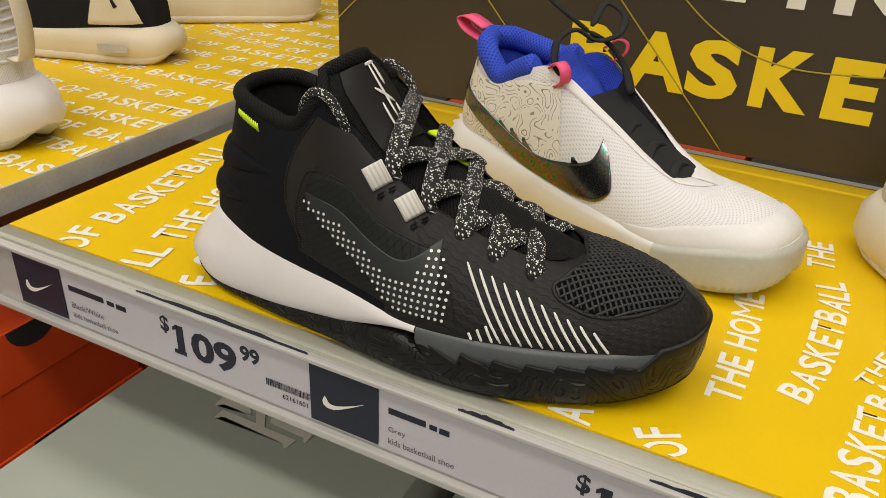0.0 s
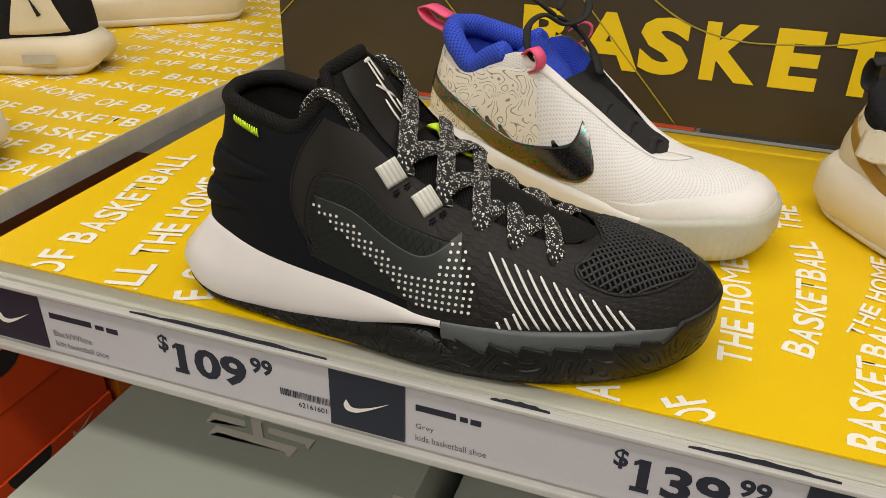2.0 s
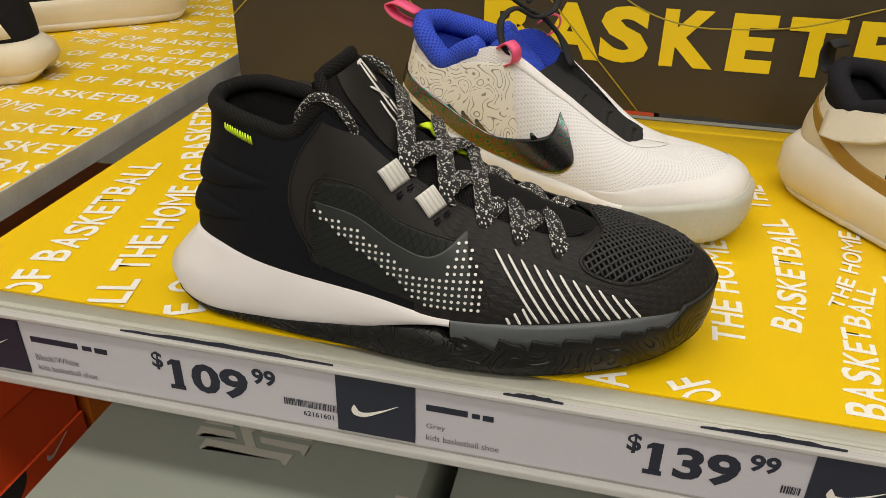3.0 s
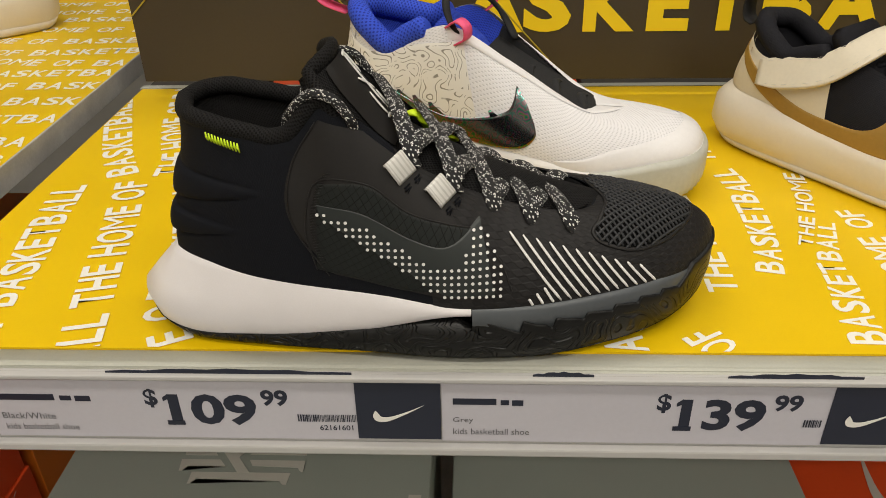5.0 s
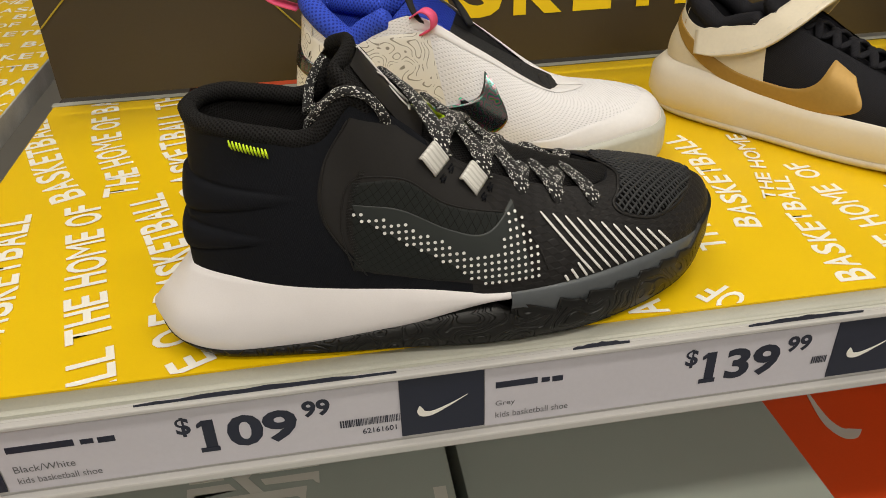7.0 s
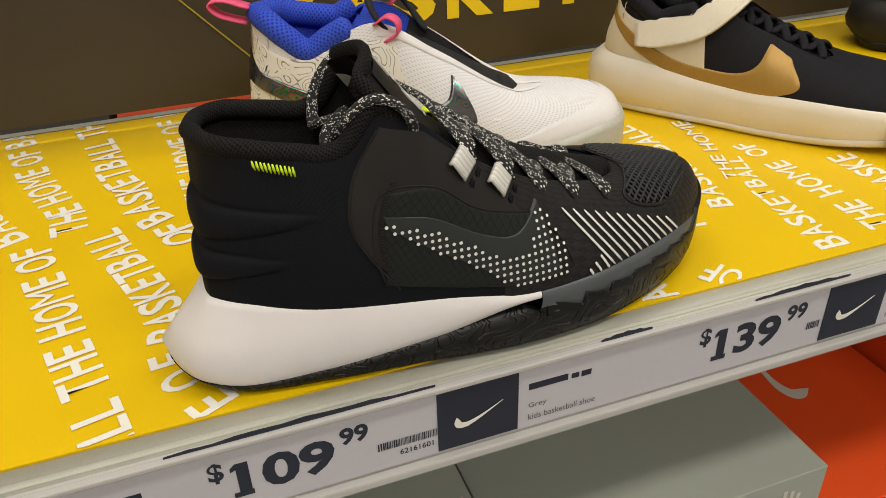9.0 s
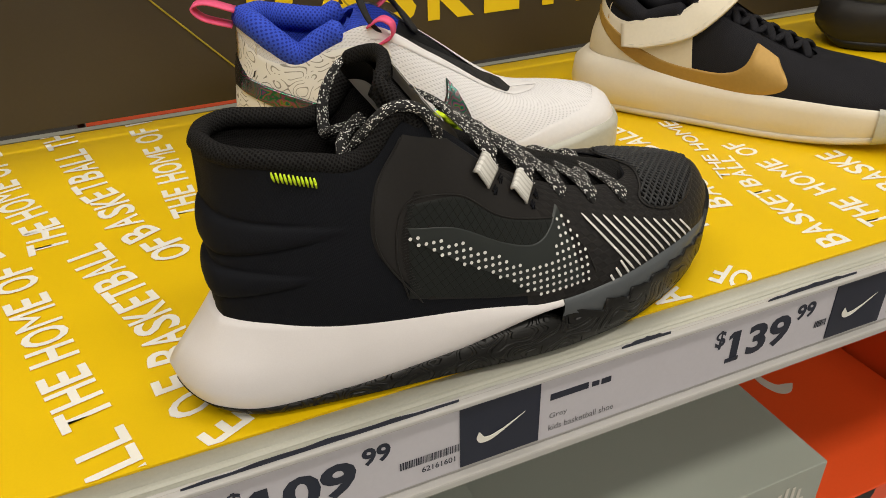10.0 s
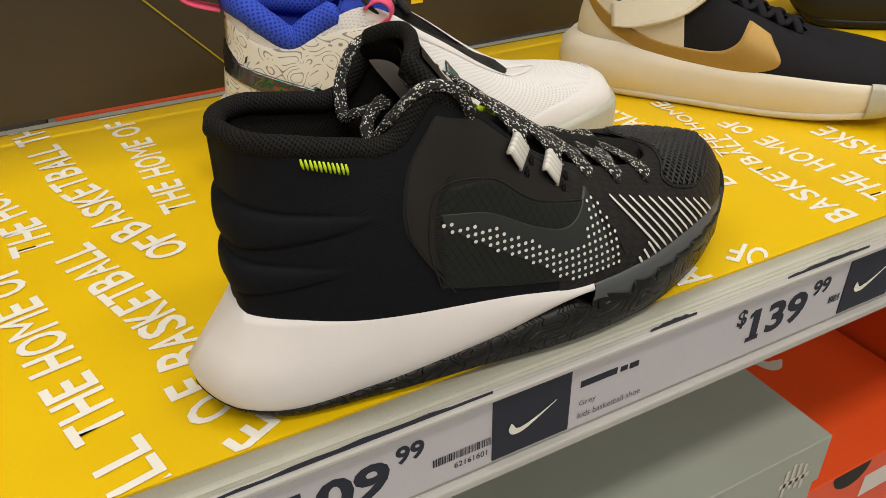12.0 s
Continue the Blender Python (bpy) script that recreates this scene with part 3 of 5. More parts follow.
def ticket(x0, price, small, colour, code, name_w, group, px=0.0, pw=0.0455):
    """A price ticket 0.195 m wide from x0, and the dark flag before it."""
    t = thing("price_ticket", (x0, TY, -0.04), "white paper price ticket with bold dark price", "price ticket", group)
    on_strip("paper", bar(x0, x0 + 0.1945, -0.0415, -0.0030), CARD_WHITE, t, 0.0)
    # the torn top edge
    teeth = []
    for k in range(98):
        teeth += [(x0 + 0.1945 * k / 98, -0.0012 if k % 2 else -0.0019)]
    on_strip("torn_edge", shape([(x0, -0.0030)] + teeth[::1] + [(x0 + 0.1945, -0.0030)]), CARD_WHITE, t, 0.0002)
    # the fold's shade, drawn as a thin grey bar on flat paper
    on_strip("crease_shade", bar(x0, x0 + 0.1945, -0.0036, -0.0033), INK_GREY, t)
    on_strip("name_bar", bar(x0 + 0.0057, x0 + 0.0057 + name_w * 0.62, -0.0182, -0.0146), INK_NAVY, t)
    on_strip("name_bar", bar(x0 + 0.0057 + name_w * 0.68, x0 + 0.0057 + name_w * 0.80, -0.0182, -0.0154), INK_NAVY, t)
    on_strip("name_bar", bar(x0 + 0.0057 + name_w * 0.84, x0 + 0.0057 + name_w, -0.0186, -0.0154), INK_NAVY, t)
    on_strip("lettering", digits(colour, x0 + 0.0057, x0 + 0.0057 + 0.0026 * len(colour), -0.0303, -0.0262, 0.0), INK_GREY, t)
    on_strip("lettering", digits("kids basketball shoe", x0 + 0.0057, x0 + 0.045, -0.0371, -0.0333, 0.0), INK_GREY, t)
    on_strip("price", digits("$", x0 + px + 0.1085, x0 + px + 0.1155, -0.0222, -0.0105, 0.025), INK_NAVY, t)
    on_strip("price", digits(price, x0 + px + 0.1207, x0 + px + 0.1165 + pw, -0.0330, -0.0135, 0.035), INK_NAVY, t)
    on_strip("price", bar(x0 + px + 0.1180, x0 + px + 0.1272, -0.0330, -0.0304), INK_NAVY, t, 0.0004)
    on_strip("price", shape(((x0 + px + 0.1183, -0.0180), (x0 + px + 0.1183, -0.0158), (x0 + px + 0.1212, -0.0136), (x0 + px + 0.1222, -0.0160))), INK_NAVY, t, 0.0004)
    on_strip("price", digits(small, x0 + px + 0.1195 + pw, x0 + px + 0.1335 + pw, -0.0205, -0.0105, 0.035), INK_NAVY, t)
    w = 0.0325 if code else 0.0085
    e = x0 + 0.1945
    rnd = random.Random(5)
    bars_bm = bmesh.new()
    x = e - w + (0.001 if code else -0.003)
    while x < e - (0.0 if code else 0.003) - 0.0004:
        bw = rnd.choice((0.0003, 0.0005, 0.0008))
        vs = [bars_bm.verts.new(c) for c in ((x, -0.0300, 0.0003), (x + bw, -0.0300, 0.0003), (x + bw, -0.0255, 0.0003), (x, -0.0255, 0.0003))]
        bars_bm.faces.new(vs)
        x += bw + rnd.choice((0.0003, 0.0005))
    on_strip("bar_code", bars_bm, INK_NAVY, t)
    if code:
        on_strip("lettering", digits(code, e - 0.0205, e - 0.0030, -0.0355, -0.0322, 0.01), INK_NAVY, t)
    return t


def flag(x0, group):
    f = thing("brand_flag", (x0, TY, -0.04), "dark navy card flag with a white tick mark", "card flag", group)
    on_strip("card", box(x0, x0 + 0.0435, -0.0402, -0.0040, 0.0, 0.0006), INK_NAVY, f, 0.0004)
    on_strip("tick_mark", moved(tick(0.0265, 0.0105), Matrix.Translation((x0 + 0.0085, -0.0288, 0))), PRINT_WHITE, f, 0.0013)
    return f


ticket(-0.3985, "109", "99", "Black/White", "62161601", 0.050, "price tickets", -0.0243, 0.0500)
ticket(-0.1605, "139", "99", "Grey", "", 0.0357, "price tickets", 0.0, 0.0467)
ticket(0.0780, "129", "99", "Blue", "", 0.040, "price tickets")
for fx in (-0.4425, -0.2045, 0.0338):
    flag(fx, "card flags")
# dark torn scraps behind the top rail
for x0, x1 in ((-0.33, -0.205), (-0.115, -0.085), (-0.02, 0.045)):
    pts = [(x0 + (x1 - x0) * k / 12, 0.0005 + 0.0016 * math.sin(math.pi * k / 12) + 0.0004 * math.sin(k * 2.3)) for k in range(13)]
    scrap = tagged(part("torn_card", moved(shape([(x0, -0.0012)] + pts + [(x1, -0.0012)]), Matrix.Translation((0, -0.0008, 0)) @ face), INK_NAVY), "torn dark card scrap in the price strip", "card scrap", "card scraps")

# thin gold lines on the board
def board_line(pts, parent):
    path = spline([(x, y, 0.0012) for x, y in pts], 40)
    part("gold_line", sweep(path, 0.0007, 0.0003, 6), BOARD_GOLD, parent)


board_line(((-0.150, 0.172), (-0.113, 0.136), (-0.085, 0.115), (-0.058, 0.102), (-0.028, 0.0955), (0.003, 0.0950), (0.06, 0.101), (0.12, 0.120)), board)
board_line(((-0.205, 0.173), (-0.166, 0.130), (-0.142, 0.104), (-0.062, 0.0175)), board)
board_line(((-0.330, 0.161), (-0.287, 0.115), (-0.266, 0.092), (-0.218, 0.040), (-0.197, 0.0175)), board)
board_line(((-0.4505, 0.0770), (-0.427, 0.099), (-0.36, 0.160)), board)
board.matrix_world = board_m


# ---- shoes ----
from mathutils.bvhtree import BVHTree


class Last:
    """The form of a shoe: its plan outline, the line where the upper meets the sole, and its top line. q runs from 0 at the heel to 1 at the toe."""

    def __init__(self, length, near, far, inset, base_z, top_x, top_near, top_far, top_z, rise, out, drop, swell=None):
        self.length, self.near, self.far, self.inset, self.base_z = length, near, far, inset, base_z
        self.top_x, self.top_near, self.top_far, self.top_z = top_x, top_near, top_far, top_z
        self.rise, self.out, self.drop, self.swell = rise, out, drop, swell
        self.far_z = top_z

    def plan(self, s):
        """The outline at s: 0 heel, 1 toe along the near side, 2 heel again."""
        q = s if s <= 1 else 2 - s
        x = self.length * (1 - math.cos(math.pi * q)) / 2
        return Vector((x, (self.near if s <= 1 else self.far)(q), 0)), q

    def edge(self, s, inset):
        """The outline moved inwards."""
        p, q = self.plan(s)
        a, b = self.plan((s - 0.004) % 2)[0], self.plan((s + 0.004) % 2)[0]
        t = b - a
        n = Vector((-t.y, t.x, 0)).normalized()
        return p + n * inset, q, n

    def wall(self, s, h):
        """A point of the upper at s, h of the way from the sole to the top line."""
        p, q = self.plan(s)
        base, q, n = self.edge(s, self.inset(q))
        base.z = self.base_z(q)
        top = Vector((self.top_x(q), (self.top_near if s <= 1 else self.top_far)(q), (self.top_z if s <= 1 else self.far_z)(q)))
        away = Vector((base.x - top.x, base.y - top.y, 0))
        away = away.normalized() if away.length > 1e-5 else -n
        p1 = base + Vector((0, 0, self.rise(q))) - n * 0.001
        p2 = top + away * self.out(q) - Vector((0, 0, self.drop(q)))
        k = 1 - h
        v = base * k**3 + p1 * (3 * k * k * h) + p2 * (3 * k * h * h) + top * h**3
        if self.swell:
            v = v - n * self.swell(v, q)
        return v

    def shell(self, n=168, m=44, h0=0.0, h1=1.0):
        rows = [[self.wall(2 * j / n, h0 + (h1 - h0) * i / m) for j in range(n)] for i in range(m + 1)]
        bm = grid(rows, wrap=True, uv=True)
        layer = bm.loops.layers.uv.active
        for f in bm.faces:
            for loop in f.loops:
                u, v = loop[layer].uv
                loop[layer].uv = (v * 2.15 * self.length, u * 0.09)
        return bm


def sole_band(last, levels, n=168, s0=0.0, s1=2.0, wrap=True):
    """A band of the sole: levels of (inset, height), both functions of q, from below up."""
    rows = []
    for inset, height in levels:
        row = []
        for j in range(n if wrap else n + 1):
            s = s0 + (s1 - s0) * j / n
            p, q, _ = last.edge(s % 2, 0)
            p, q, _ = last.edge(s % 2, inset(q))
            p.z = height(q)
            row.append(p)
        rows.append(row)
    bm = grid(rows, wrap=wrap, uv=True)
    layer = bm.loops.layers.uv.active
    for f in bm.faces:
        for loop in f.loops:
            u, v = loop[layer].uv
            loop[layer].uv = (v * 2.15 * last.length * (s1 - s0) / 2, u * 0.03)
    return bm


def capped(bm, count):
    """Closes the first and the last ring."""
    bm.verts.ensure_lookup_table()
    bm.faces.new([bm.verts[i] for i in range(count)][::-1])
    bm.faces.new([bm.verts[len(bm.verts) - count + i] for i in range(count)]) if count * 2 <= len(bm.verts) else None
    return bm


def patch(tree, low, high, n, m, lift, uv_scale=1.0):
    """A sheet laid on the near side of a form, between two lines in x and z."""
    a, b = spline([(x, z, 0) for x, z in low], n), spline([(x, z, 0) for x, z in high], n)
    rows = []
    for i in range(m + 1):
        row = []
        for p, q in zip(a, b):
            c = p.lerp(q, i / m)
            hit, nor, _, _ = tree.ray_cast(Vector((c.x, -0.3, c.y)), Vector((0, 1, 0)))
            if hit is None:
                hit, nor, _, _ = tree.find_nearest(Vector((c.x, -0.05, c.y)))
            if nor.y > 0:
                nor = -nor
            edge = 0.35 if i in (0, m) else 1.0
            row.append(hit + nor * lift * edge)
        rows.append(row)
    bm = grid(rows, uv=True)
    layer = bm.loops.layers.uv.active
    for f in bm.faces:
        for loop in f.loops:
            loop[layer].uv = (loop.vert.co.x * uv_scale, (loop.vert.co.z - loop.vert.co.y) * uv_scale)
    bm.normal_update()
    if sum(f.normal.y for f in bm.faces) > 0:
        bmesh.ops.reverse_faces(bm, faces=bm.faces[:])
    return bm


def laid(tree, x, z, lift=0.0):
    hit, nor, _, _ = tree.ray_cast(Vector((x, -0.3, z)), Vector((0, 1, 0)))
    if hit is None:
        hit, nor, _, _ = tree.find_nearest(Vector((x, -0.05, z)))
    nor = -nor if nor.y > 0 else nor
    return hit + nor * lift, nor


def band(last, s0, s1, low, high, n, m, lift):
    """A sheet over the upper, between two heights h that are functions of s."""
    rows = []
    for i in range(m + 1):
        row = []
        for j in range(n + 1):
            s = s0 + (s1 - s0) * j / n
            h = low(s) + (high(s) - low(s)) * i / m
            c = last.wall(s % 2, h)
            du = last.wall((s + 0.006) % 2, h) - last.wall((s - 0.006) % 2, h)
            dv = last.wall(s % 2, min(h + 0.02, 1.0)) - last.wall(s % 2, max(h - 0.02, 0.0))
            nor = du.cross(dv).normalized()
            row.append(c + nor * lift * (0.4 if i in (0, m) or j in (0, n) else 1.0))
        rows.append(row)
    bm = grid(rows, uv=True)
    layer = bm.loops.layers.uv.active
    wide = sum((a - b).length for a, b in zip(rows[m // 2], rows[m // 2][1:]))
    tall = sum((rows[i][n // 2] - rows[i + 1][n // 2]).length for i in range(m))
    for f in bm.faces:
        for loop in f.loops:
            u, v = loop[layer].uv
            loop[layer].uv = (v * wide, u * tall)
    return bm


def const(v):
    return lambda q: v


BLACK_TPU = material("matte black overlay", (0.0165, 0.0152, 0.0150), 0.50, spec=0.28, grain=0.1, size=900, bump=0.06, stain=0.12, stain_size=40)
TPU_EMBOSS = cloth("embossed black overlay", (0.0185, 0.0175, 0.0178), (0.0150, 0.0142, 0.0145), 0.0076, 0.0076, 0.35, 0.0006, 0.46, holes=0.0, bump=0.36)
HEEL_CLOTH = cloth("navy black heel cloth", (0.0052, 0.0062, 0.0098), (0.0015, 0.002, 0.004), 0.0011, 0.0011, 0.5, 0.0002, 0.75)
RIPSTOP = cloth("ripstop cloth", (0.0155, 0.0180, 0.0172), (0.004, 0.004, 0.004), 0.0036, 0.0036, 0.62, 0.0002, 0.5, holes=0.965, lines=True)
TOE_MESH = material("mesh strands", (0.020, 0.021, 0.024), 0.6, grain=0.2, size=2500, bump=0.2)
MESH_BED = material("black mesh bed", (0.0025, 0.0025, 0.0025), 0.9, spec=0.1)
LINING = cloth("collar knit", (0.0140, 0.0136, 0.0140), (0.0016, 0.0012, 0.0012), 0.0019, 0.0018, 0.3, 0.0006, 0.85, holes=0.2, bump=0.8)
FOAM_WHITE = material("white midsole foam", (0.80, 0.77, 0.78), 0.48, grain=0.02, size=1500, bump=0.03, stain=0.04, stain_size=30)
FOAM_GREY = material("slate grey foam", (0.085, 0.095, 0.105), 0.4, grain=0.05, stain=0.08)
RUBBER = material("black rubber", (0.0065, 0.0065, 0.0065), 0.42, spec=0.3, grain=0.1, bump=0.1, stain=0.15, stain_size=60)
TREAD = material("black tread rubber", (0.0065, 0.0065, 0.0065), 0.38, spec=0.35)
tread_nodes = TREAD.node_tree
tread_co = tread_nodes.nodes.new("ShaderNodeTexCoord")
tread_vo = tread_nodes.nodes.new("ShaderNodeTexNoise")
tread_vo.inputs["Scale"].default_value, tread_vo.inputs["Detail"].default_value = 62.0, 0.0
tread_nodes.links.new(tread_co.outputs["Object"], tread_vo.inputs["Vector"])
tread_mul = tread_nodes.nodes.new("ShaderNodeMath")
tread_mul.operation = "MULTIPLY"
tread_mul.inputs[1].default_value = 52.0
tread_nodes.links.new(tread_vo.outputs["Fac"], tread_mul.inputs[0])
tread_sin = tread_nodes.nodes.new("ShaderNodeMath")
tread_sin.operation = "SINE"
tread_nodes.links.new(tread_mul.outputs[0], tread_sin.inputs[0])
tread_ramp = tread_nodes.nodes.new("ShaderNodeMapRange")
tread_ramp.inputs[1].default_value, tread_ramp.inputs[2].default_value = -0.7, 0.1
tread_nodes.links.new(tread_sin.outputs[0], tread_ramp.inputs[0])
tread_bump = tread_nodes.nodes.new("ShaderNodeBump")
tread_bump.inputs["Strength"].default_value, tread_bump.inputs["Distance"].default_value = 1.0, 0.0016
tread_nodes.links.new(tread_ramp.outputs[0], tread_bump.inputs["Height"])
tread_nodes.links.new(tread_bump.outputs[0], tread_nodes.nodes["Principled BSDF"].inputs["Normal"])
CORD = fleck_cord("flecked lace", (0.008, 0.008, 0.009), (0.80, 0.79, 0.76), 900.0, 0.46)
WEBBING = cloth("white webbing", (0.68, 0.67, 0.64), (0.54, 0.53, 0.50), 0.0021, 0.5, 0.0, 0.0006, 0.75, holes=0.3, twill=True, bump=0.4)
LIME = material("lime thread", (0.66, 0.88, 0.012), 0.6, grain=0.2, size=1500)
WHITE_INK = material("white screen print", (0.78, 0.77, 0.75), 0.5)
GREY_INK = material("dark grey screen print", (0.0185, 0.0235, 0.0232), 0.42)


def black_last():
    near = curve((0, -0.010), (0.1, -0.0295), (0.206, -0.0400), (0.297, -0.0450), (0.418, -0.050), (0.536, -0.055), (0.606, -0.053), (0.703, -0.043), (0.797, -0.029), (0.895, -0.010), (1, 0.009))
    far = curve((0, -0.010), (0.1, 0.0120), (0.206, 0.0290), (0.297, 0.0365), (0.418, 0.040), (0.536, 0.046), (0.65, 0.053), (0.75, 0.051), (0.85, 0.043), (0.93, 0.029), (1, 0.009))
    zm = curve((0, 0.0500), (0.12, 0.0492), (0.25, 0.0452), (0.36, 0.0412), (0.45, 0.0378), (0.536, 0.033), (0.65, 0.034), (0.85, 0.037), (1, 0.043))

    def swell(v, q):
        if v.x > 0.075:
            return 0.0
        d = 0.0
        for back, tip_x, tip_z, half in ((0.084, 0.066, 0.087, 0.0095), (0.065, 0.052, 0.0665, 0.0085)):
            if v.x < tip_x:
                k = v.x / tip_x
                mid = back + (tip_z - back) * k
                r = (v.z - mid) / (half * (1 - k) ** 0.6 + 1e-6)
                if abs(r) < 1:
                    d = max(d, 0.0030 * (1 - k) ** 0.5 * math.sqrt(1 - r * r))
                d -= 0.0011 * (1 - k) ** 0.3 * math.exp(-((abs(r) - 1.0) / 0.14) ** 2)
        return d
    last = Last(0.296, near, far,
                curve((0, 0.014), (0.2, 0.009), (0.3, 0.005), (0.42, 0.003), (0.54, 0.002), (0.7, 0.0032), (0.85, 0.0016), (1, 0.0010)),
                lambda q: zm(q) - 0.003,
                curve((0, 0.0180), (0.1, 0.0225), (0.2, 0.036), (0.3, 0.060), (0.36, 0.078), (0.41, 0.100), (0.47, 0.121), (0.536, 0.141), (0.62, 0.174), (0.7, 0.195), (0.8, 0.214), (0.9, 0.226), (1, 0.231)),
                curve((0, 0.0120), (0.1, -0.0050), (0.2, -0.0210), (0.3, -0.0290), (0.36, -0.031), (0.41, -0.030), (0.536, -0.029), (0.62, -0.023), (0.7, -0.021), (0.8, -0.018), (0.9, -0.011), (1, 0.003)),
                curve((0, 0.0120), (0.1, 0.0250), (0.2, 0.0325), (0.3, 0.0335), (0.36, 0.033), (0.41, 0.032), (0.536, 0.032), (0.62, 0.027), (0.7, 0.026), (0.8, 0.024), (0.9, 0.016), (1, 0.003)),
                curve((0, 0.1168), (0.1, 0.1170), (0.2, 0.1172), (0.26, 0.1152), (0.31, 0.1132), (0.345, 0.1115), (0.37, 0.113), (0.41, 0.130), (0.45, 0.121), (0.536, 0.098), (0.62, 0.079), (0.7, 0.072), (0.8, 0.068), (0.9, 0.067), (1, 0.067)),
                curve((0, 0.03), (0.3, 0.03), (0.5, 0.024), (0.62, 0.015), (0.8, 0.014), (1, 0.018)),
                curve((0, -0.004), (0.2, 0.002), (0.3, 0.006), (0.5, 0.008), (0.7, 0.009), (0.85, 0.020), (1, 0.034)),
                curve((0, 0.03), (0.3, 0.018), (0.45, 0.015), (0.6, 0.004), (0.8, 0.001), (1, 0.0)), swell)
    return last, zm


LIME_AT = (((0.1352, 0.0205, 0.1052), (0.1425, 0.0205, 0.0990)), ((0.1470, 0.0205, 0.0960), (0.1545, 0.0205, 0.0918)))


def black_shoe():
    shoe = thing("basketball_shoe", (0, 0, 0), "black mid-top basketball shoe with white heel wedge and speckled laces", "shoe", "shoes on the shelf")
    last, zm = black_last()
    bm = last.shell(200, 88)
    bm.normal_update()
    tree = BVHTree.FromBMesh(bm)
    part("upper", bm, HEEL_CLOTH, shoe, "navy black cloth upper")
    # padded collar and lining
    ring, ups = [], []
    for j in range(121):
        s = (-0.43 + 0.86 * j / 120) % 2
        p, q = last.plan(s)
        w1 = last.wall(s, 1.0)
        c0 = Vector((0.07, 0.0, w1.z))
        ring.append(w1.lerp(c0, 0.0033 / max((c0 - w1).length, 0.01)) + Vector((0, 0, 0.0)))
    part("collar", sweep(ring, 0.0044, 0.0045, 14), LINING, shoe, "black knit padded collar")
    rows = []
    for d, inw in ((0.0, 0.002), (-0.012, 0.007), (-0.03, 0.009), (-0.055, 0.009), (-0.075, 0.011)):
        row = []
        for j in range(96):
            s = 2 * j / 96
            p = last.wall(s, 1.0)
            c = Vector((0.10, 0.0, p.z))
            v = p.lerp(c, inw / max((c - p).length, 0.02))
            row.append(Vector((v.x, v.y, max(v.z + d, 0.045))))
        rows.append(row)
    lin = grid(rows, wrap=True, uv=True)
    for f in lin.faces:
        for loop in f.loops:
            lin_layer = lin.loops.layers.uv.active
            loop[lin_layer].uv = (loop[lin_layer].uv[1] * 0.5, loop[lin_layer].uv[0] * 0.08)
    lin.verts.ensure_lookup_table()
    lin.faces.new([lin.verts[4 * 96 + k] for k in range(96)])
    part("lining", lin, LINING, shoe)
    # sole
    zo = curve((0, 0.016), (0.1, 0.011), (0.2, 0.008), (0.3, 0.010), (0.42, 0.017), (0.536, 0.029), (0.65, 0.026), (0.85, 0.028), (1, 0.034))
    z0 = curve((0, 0.008), (0.1, 0.004), (0.2, 0.0), (0.62, 0.0), (0.75, 0.003), (0.88, 0.009), (1, 0.016))
    white = sole_band(last, ((curve((0, -0.0085), (0.12, -0.0020), (0.3, 0.002), (0.54, 0.002), (1, 0.003)), lambda q: zo(q) - 0.001), (curve((0, -0.0105), (0.12, -0.0050), (0.25, -0.001), (0.54, 0.0), (1, 0.002)), lambda q: zo(q) + (zm(q) - zo(q)) * 0.25), (curve((0, -0.0015), (0.12, 0.0010), (0.3, 0.0022), (0.54, 0.0), (1, 0.002)), lambda q: zo(q) + (zm(q) - zo(q)) * 0.55), (curve((0, 0.0105), (0.2, 0.0070), (0.3, 0.0044), (0.54, 0.001), (1, 0.003)), lambda q: zo(q) + (zm(q) - zo(q)) * 0.92), (curve((0, 0.0125), (0.2, 0.0088), (0.3, 0.006), (0.54, 0.003), (1, 0.005)), zm), (const(0.02), zm)), s0=-0.56, s1=0.54, n=150, wrap=False)
    part("heel_wedge", white, FOAM_WHITE, shoe, "white foam heel wedge")

    peak = curve((0.592, 0.0258), (0.67, 0.0268), (0.74, 0.0298), (0.82, 0.0305))
    tip = curve((0.592, 0.0189), (0.63, 0.0203), (0.665, 0.0226), (0.705, 0.0248), (0.74, 0.0262), (0.82, 0.0278))

    def teeth(q):
        if q < 0.592:
            return 0.0285 + (0.0189 - 0.0285) * ((q - 0.541) / 0.051)
        if q < 0.817:
            k = (q - 0.592) / 0.0375
            f = k - math.floor(k)
            q0 = 0.592 + 0.0375 * math.floor(k)
            if f < 0.10:
                return tip(q0) + (peak(q0) - tip(q0)) * f / 0.10
            f = (f - 0.10) / 0.90
            dip = f if f < 0.45 else 0.45 + (f - 0.45) * 0.35 if f < 0.75 else 0.555 + (f - 0.75) * 1.78
            return peak(q0) + (tip(q0 + 0.0375) - peak(q0)) * dip
        return min(0.0275 + (q - 0.817) * 0.30, zm(q) + 0.0006)
    low_edge = curve((0, 0.016), (0.1, 0.011), (0.2, 0.008), (0.3, 0.010), (0.42, 0.017), (0.52, 0.0245), (0.56, 0.016), (0.62, 0.012), (0.85, 0.015), (1, 0.022))
